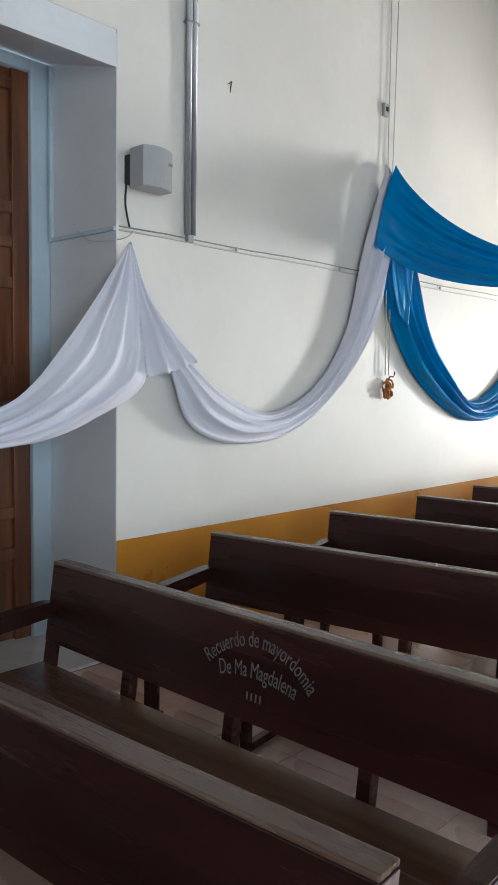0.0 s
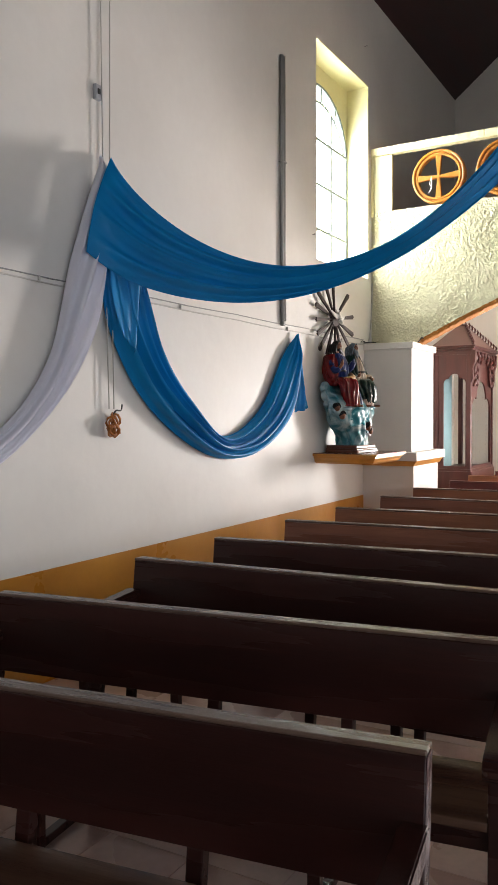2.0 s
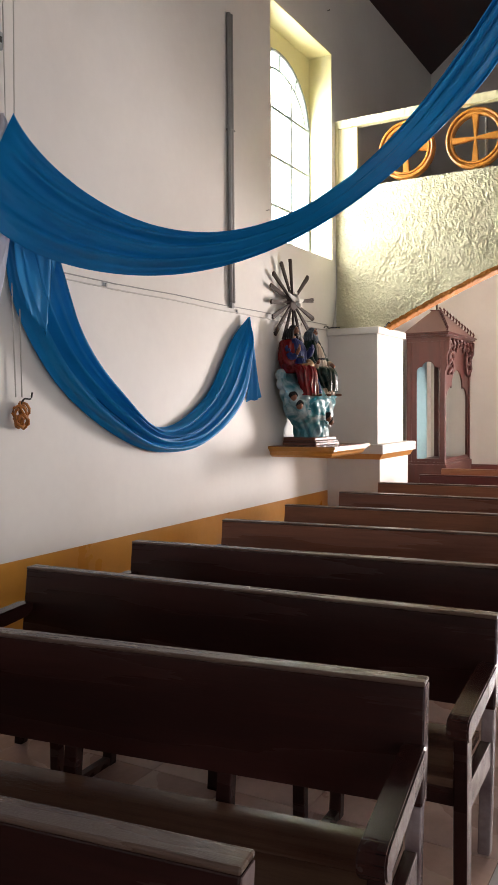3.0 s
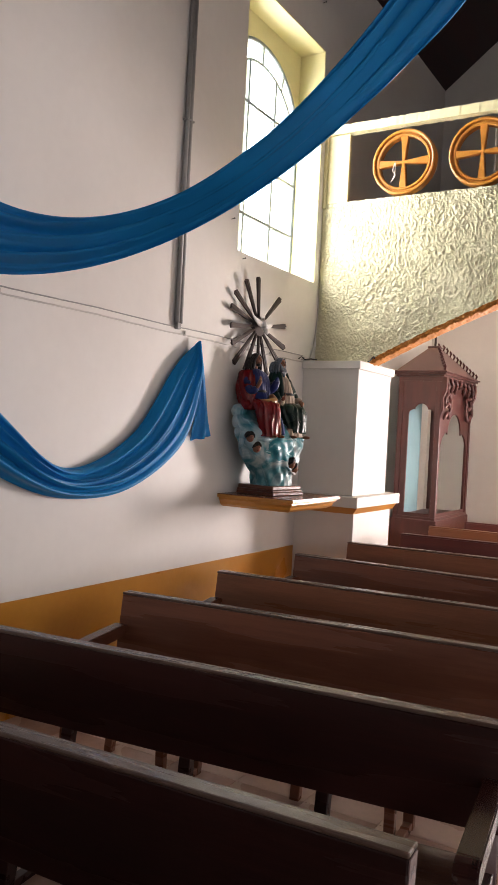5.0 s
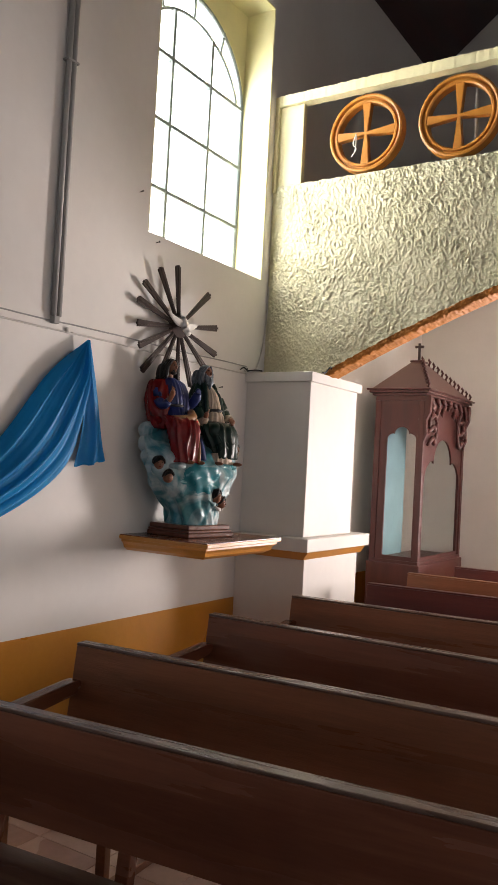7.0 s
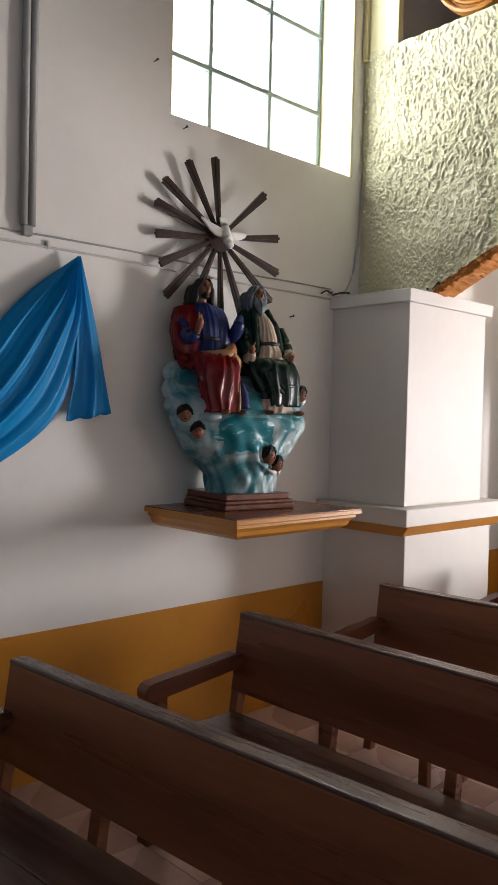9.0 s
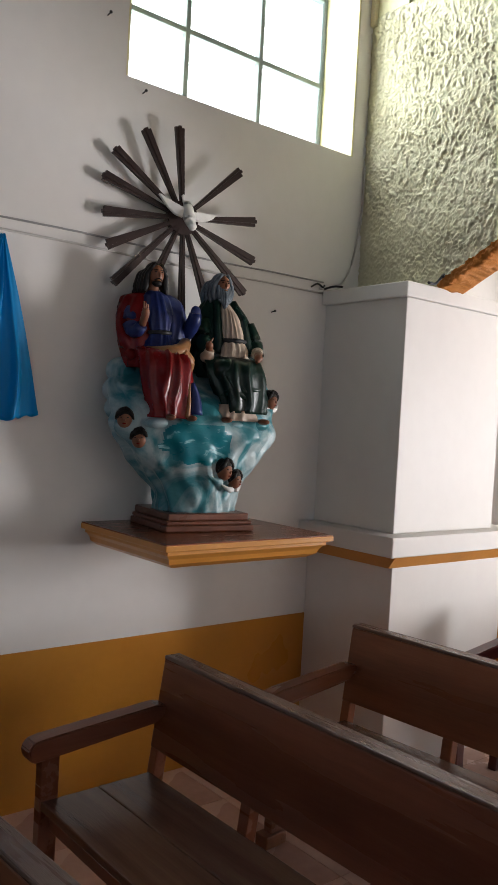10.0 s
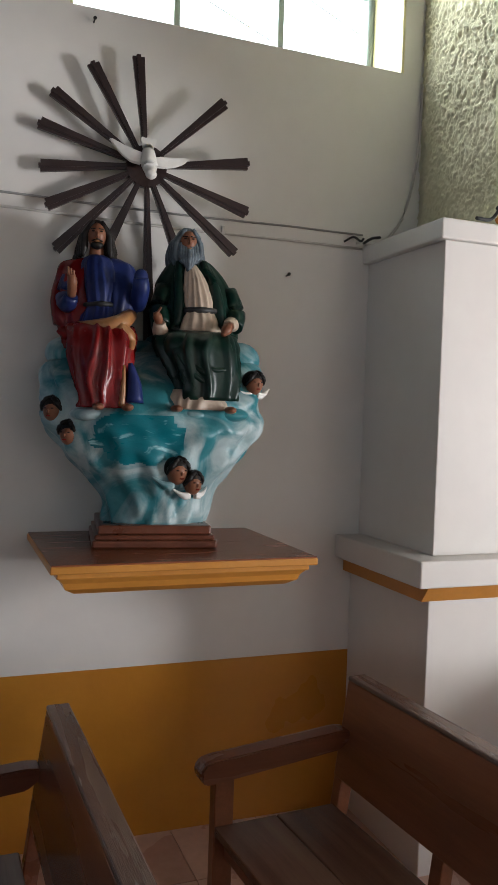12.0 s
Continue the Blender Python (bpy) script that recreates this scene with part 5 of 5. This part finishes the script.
    for s0, s1, cnt in ((a0, a1, 11), (b0, b1, 8)):
        for i in range(cnt):
            p = s0.lerp(s1, (i + 0.5) / cnt)
            crest = bmesh.new()
            add_tube(crest, [p + Vector((0, 0, -0.01)), p + Vector((0.012, 0.02, 0.035)), p + Vector((0.004, -0.012, 0.06)), p + Vector((-0.006, 0.006, 0.045))], [0.015, 0.015, 0.013, 0.006], 6)
            part("crest_leaf", crest, M["cabinet"], c)
    # carved tracery below the cornice of the front
    for i in range(7):
        y_ = CY0 + 0.12 + i * (CY1 - CY0 - 0.24) / 6
        h = 0.10 + 0.22 * (abs(i - 3) / 3)
        scroll = tube(curve_through([(CX1 + 0.012, y_, CZ1), (CX1 + 0.03, y_ + 0.05, CZ1 - h * 0.35), (CX1 + 0.025, y_ - 0.03, CZ1 - h * 0.7), (CX1 + 0.015, y_ + 0.02, CZ1 - h)], 12), [0.02, 0.026, 0.022, 0.026, 0.02, 0.024, 0.02, 0.024, 0.02, 0.018, 0.014, 0.008], 7)
        part("carved_scroll", scroll, M["cabinet"], c)
    for y_, way in ((CY0 + 0.09, 1), (CY1 - 0.09, -1)):
        for k in range(3):
            leaf = tube(curve_through([(CX1 + 0.012, y_, 2.02 + 0.12 * k), (CX1 + 0.03, y_ + way * 0.10, 2.10 + 0.11 * k), (CX1 + 0.02, y_ + way * 0.17, 2.04 + 0.13 * k), (CX1 + 0.02, y_ + way * 0.26, 2.22 + 0.07 * k)], 12), [0.012, 0.02, 0.026, 0.024, 0.02, 0.024, 0.028, 0.022, 0.018, 0.02, 0.016, 0.008], 7)
            part("carved_scroll", leaf, M["cabinet"], c)
    for y_ in (CY0 + 0.03, CY1 - 0.03):
        corbel = prism([(CX1, 2.05), (CX1 + 0.03, 2.12), (CX1 + 0.02, 2.26), (CX1 + 0.055, 2.34), (CX1 + 0.06, CZ1), (CX1, CZ1)], y_ - 0.03, y_ + 0.03, "y", 0.004)
        part("bracket", corbel, M["cabinet"], c)


cabinet()

# ---------------------------------------------------------------- wall fittings


def conduit(y, z0, z1, width, material, label, joints=()):
    c = thing("conduit", label, "conduit")
    for k in (-1, 1):
        part("pipe", tube([(0.024, y + k * width / 4, z0), (0.024, y + k * width / 4, z1)], width / 4 * 0.92, 12), material, c)
    part("end_box", box(0.0, y - width * 0.28, z0 - 0.045, 0.035, y + width * 0.28, z0, 0.005), material, c)
    for z in joints:
        part("clip", box(0.0, y - width / 2 - 0.006, z - 0.006, 0.046, y + width / 2 + 0.006, z + 0.008, 0.003), material, c, "steel clip")
    return c


conduit(1.885, 2.49, EAVE, 0.085, M["metal"], "pair of galvanised steel conduit pipes fixed to the wall", (3.72,))
conduit(6.60, 2.52, 4.985, 0.078, M["grey_dark"], "pair of dull grey conduit pipes fixed to the wall", (4.0,))


def speaker():
    s = thing("loudspeaker", "grey curved wall loudspeaker with a hanging cable", "loudspeaker")
    m_ = pose(0.05, 1.50, 2.72, 0, 0, 0)
    prof = [(-0.13, 0.0), (-0.135, 0.09)] + [(-0.135 + 0.27 * i / 10, 0.10 + 0.055 * math.sin(math.pi * (0.15 + 0.85 * i / 10))) for i in range(11)] + [(0.13, 0.0)]
    front = prism([(b, a) for a, b in prof], -0.115, 0.115, "z", 0.004)
    bmesh.ops.transform(front, matrix=m_ @ pose(0, 0.01, 0.06) @ Matrix.Diagonal((1, 0.86, 0.95, 1)), verts=front.verts)
    part("housing", front, M["grey_plastic"], s)
    part("bracket", box(0.0, 1.40, 2.70, 0.055, 1.46, 2.86, 0.004), M["black"], s)
    part("badge", box(0.192, 1.56, 2.80, 0.197, 1.585, 2.815), M["metal"], s, "small metal badge")
    part("cable", tube(curve_through([(0.02, 1.40, 2.70), (0.03, 1.385, 2.6), (0.015, 1.41, 2.53), (0.012, 1.43, 2.47)], 14), 0.006, 6), M["black"], s)


speaker()


def wall_cable():
    c = thing("wall_cable", "thin painted cables running along the wall", "cable")
    for dz, r in ((0.0, 0.0055), (0.020, 0.0045)):
        pts = [(0.009, 1.36 + i * 0.365, 2.445 + dz + 0.004 * math.sin(i * 1.7) + 0.002 * i * (dz > 0)) for i in range(21)]
        part("cable", tube(pts, r, 6), M["grey_dark"] if dz else M["cable_white"], c)
    for y in (2.31, 3.43, 4.92, 6.71, 8.02):
        part("clip", box(0.0, y - 0.007, 2.438, 0.016, y + 0.007, 2.474, 0.003), M["cable_white"], c)
    part("trunking", box(-0.632, 1.322, 2.44, -0.606, 1.346, 3.47, 0.003), M["frame_blue"], c, "pale plastic cable trunking")
    part("trunking", box(-0.606, 1.324, 2.44, 0.0, 1.346, 2.464, 0.003), M["frame_blue"], c, "pale plastic cable trunking")
    part("cable", tube(curve_through([(-0.33, 1.32, 2.47), (-0.22, 1.31, 2.41), (-0.08, 1.315, 2.385), (0.03, 1.38, 2.40), (0.02, 1.46, 2.45)], 18), 0.004, 6), M["cable_white"], c)
    part("cable", tube(curve_through([(0.012, 8.63, 2.47), (0.03, 8.74, 2.475), (0.012, 8.86, 2.62), (0.012, 8.92, 2.9), (0.012, 8.93, 3.2)], 20), 0.006, 6), M["cable_white"], c)


wall_cable()


def loose_cables():
    c = thing("loose_cable", "loose black cable ends at the corner of the pier", "cable")
    part("cable", tube(curve_through([(0.012, 8.57, 2.470), (0.02, 8.61, 2.492), (0.03, 8.64, 2.475), (0.02, 8.66, 2.49)], 16), 0.005, 6), M["black"], c)
    part("cable", tube(curve_through([(0.02, 8.66, 2.47), (0.10, 8.655, 2.475), (0.16, 8.66, 2.468)], 12), 0.006, 6), M["black"], c)
    part("cable", tube(curve_through([(0.62, 8.80, 2.466), (0.60, 8.88, 2.475), (0.63, 8.90, 2.52), (0.66, 8.86, 2.50)], 14), 0.007, 6), M["black"], c)


loose_cables()


def pulley_cords():
    c = thing("pulley_line", "two thin cords hanging from the ceiling with an amber rope bundle", "cord")
    part("cord", tube([(0.03, 3.99, EAVE), (0.035, 4.0, 3.34), (0.04, 4.03, 1.68)], 0.0045, 5), M["cable_white"], c)
    part("cord", tube([(0.03, 4.13, EAVE), (0.035, 4.07, 3.34), (0.04, 4.08, 1.68)], 0.0045, 5), M["cable_white"], c)
    bm = bmesh.new()
    rnd = random.Random(4)
    for k in range(9):
        cy, cz, r = 4.065 + rnd.uniform(-0.03, 0.03), 1.57 + rnd.uniform(-0.05, 0.055), rnd.uniform(0.025, 0.05)
        tilt_ = rnd.uniform(0, 3.14)
        add_tube(bm, [(0.045 + 0.02 * math.sin(t * 0.785 + k), cy + r * math.cos(t * 0.785) * math.cos(tilt_) - 0.3 * r * math.sin(t * 0.785), cz + r * math.sin(t * 0.785)) for t in range(8)], 0.009, 6, True)
    part("rope_bundle", bm, M["amber"], c, "amber coloured rope bundle")
    part("hook", tube(curve_through([(0.04, 4.07, 1.64), (0.05, 4.09, 1.67), (0.05, 4.14, 1.67), (0.05, 4.155, 1.71)], 10), 0.006, 6), M["black"], c)


pulley_cords()
box_thing = thing("junction_box", "small grey electrical box on the wall", "electrical box")
part("body", box(0.0, 3.945, 3.70, 0.03, 4.005, 3.80, 0.006), M["grey_plastic"], box_thing)
part("socket", box(0.03, 3.96, 3.735, 0.036, 3.985, 3.77, 0.002), M["black"], box_thing)


def nail(y, z, label="small nail in the wall"):
    t = thing("nail", label, "nail", "nails in the wall")
    part("shank", tube([(0.0, y, z), (0.03, y, z + 0.004)], 0.003, 6), M["black"], t)
    part("head", tube([(0.028, y, z + 0.004), (0.032, y, z + 0.0045)], 0.007, 8), M["black"], t)


for y, z in ((2.22, 3.47), (7.285, 3.46), (7.48, 3.18), (8.31, 2.30), (8.72, 5.9)):
    nail(y, z)
hang = thing("hanging_peg", "dark peg hanging from a nail", "peg")
part("peg", tube([(0.028, 2.22, 3.466), (0.028, 2.212, 3.41)], [0.005, 0.003], 6), M["black"], hang)

# overhead wires that cross outside the window
for a_, b_ in (((-0.42, 7.2, 3.9), (-0.42, 9.2, 3.15)), ((-0.44, 7.2, 4.25), (-0.44, 9.2, 3.45)), ((-0.45, 7.2, 5.15), (-0.45, 9.2, 4.55))):
    w_ = thing("overhead_wire", "thin wire crossing outside the window", "wire", "wires outside the window")
    part("strand", tube([a_, b_], 0.003, 5), M["grey_dark"], w_)

# ---------------------------------------------------------------- floor tiles
def tiles(name, x0, x1, y0, y1, size, material, parent):
    gap = 0.003
    me = mesh_of(name, box(-size / 2 + gap / 2, -size / 2 + gap / 2, -0.006, size / 2 - gap / 2, size / 2 - gap / 2, 0.0, 0.0015), material)
    nx, ny = round((x1 - x0) / size), round((y1 - y0) / size)
    for i in range(nx):
        for j in range(ny):
            ob = new(name, me)
            ob.location = (x0 + (i + 0.5) * size, y0 + (j + 0.5) * size, 0)
            ob.parent = parent


floor_ob = bpy.data.objects["floor"]
tiles("tile", 0.0, 3.0, -1.5, 9.0, 0.375, M["floor"], floor_ob)


def joined_tiles(name, areas, size, material, label):
    bm = bmesh.new()
    gap = 0.0015
    for x0, x1, y0, y1 in areas:
        nx, ny = max(1, round((x1 - x0) / size)), max(1, round((y1 - y0) / size))
        sx, sy = (x1 - x0) / nx, (y1 - y0) / ny
        for i in range(nx):
            for j in range(ny):
                a, b = x0 + i * sx, y0 + j * sy
                bm.faces.new([bm.verts.new(p) for p in ((a + gap, b + gap, 0), (a + sx - gap, b + gap, 0), (a + sx - gap, b + sy - gap, 0), (a + gap, b + sy - gap, 0))])
    ob = part(name, bm, material, floor_ob, label)
    ob["kind"] = "stuff"


joined_tiles("tiles", [(0, 3.0, Y_ALTAR, -1.5), (0, 3.0, 9.0, Y_END), (4.6, NAVE, Y_ALTAR, Y_END)], 0.375, M["floor"], "terracotta floor tiles")
joined_tiles("aisle_tiles", [(3.0, 4.6, Y_ALTAR, Y_END), (3.0, 4.4, Y_END, Y_END + 0.45)], 0.375, M["aisle"], "worn grey aisle tiles")
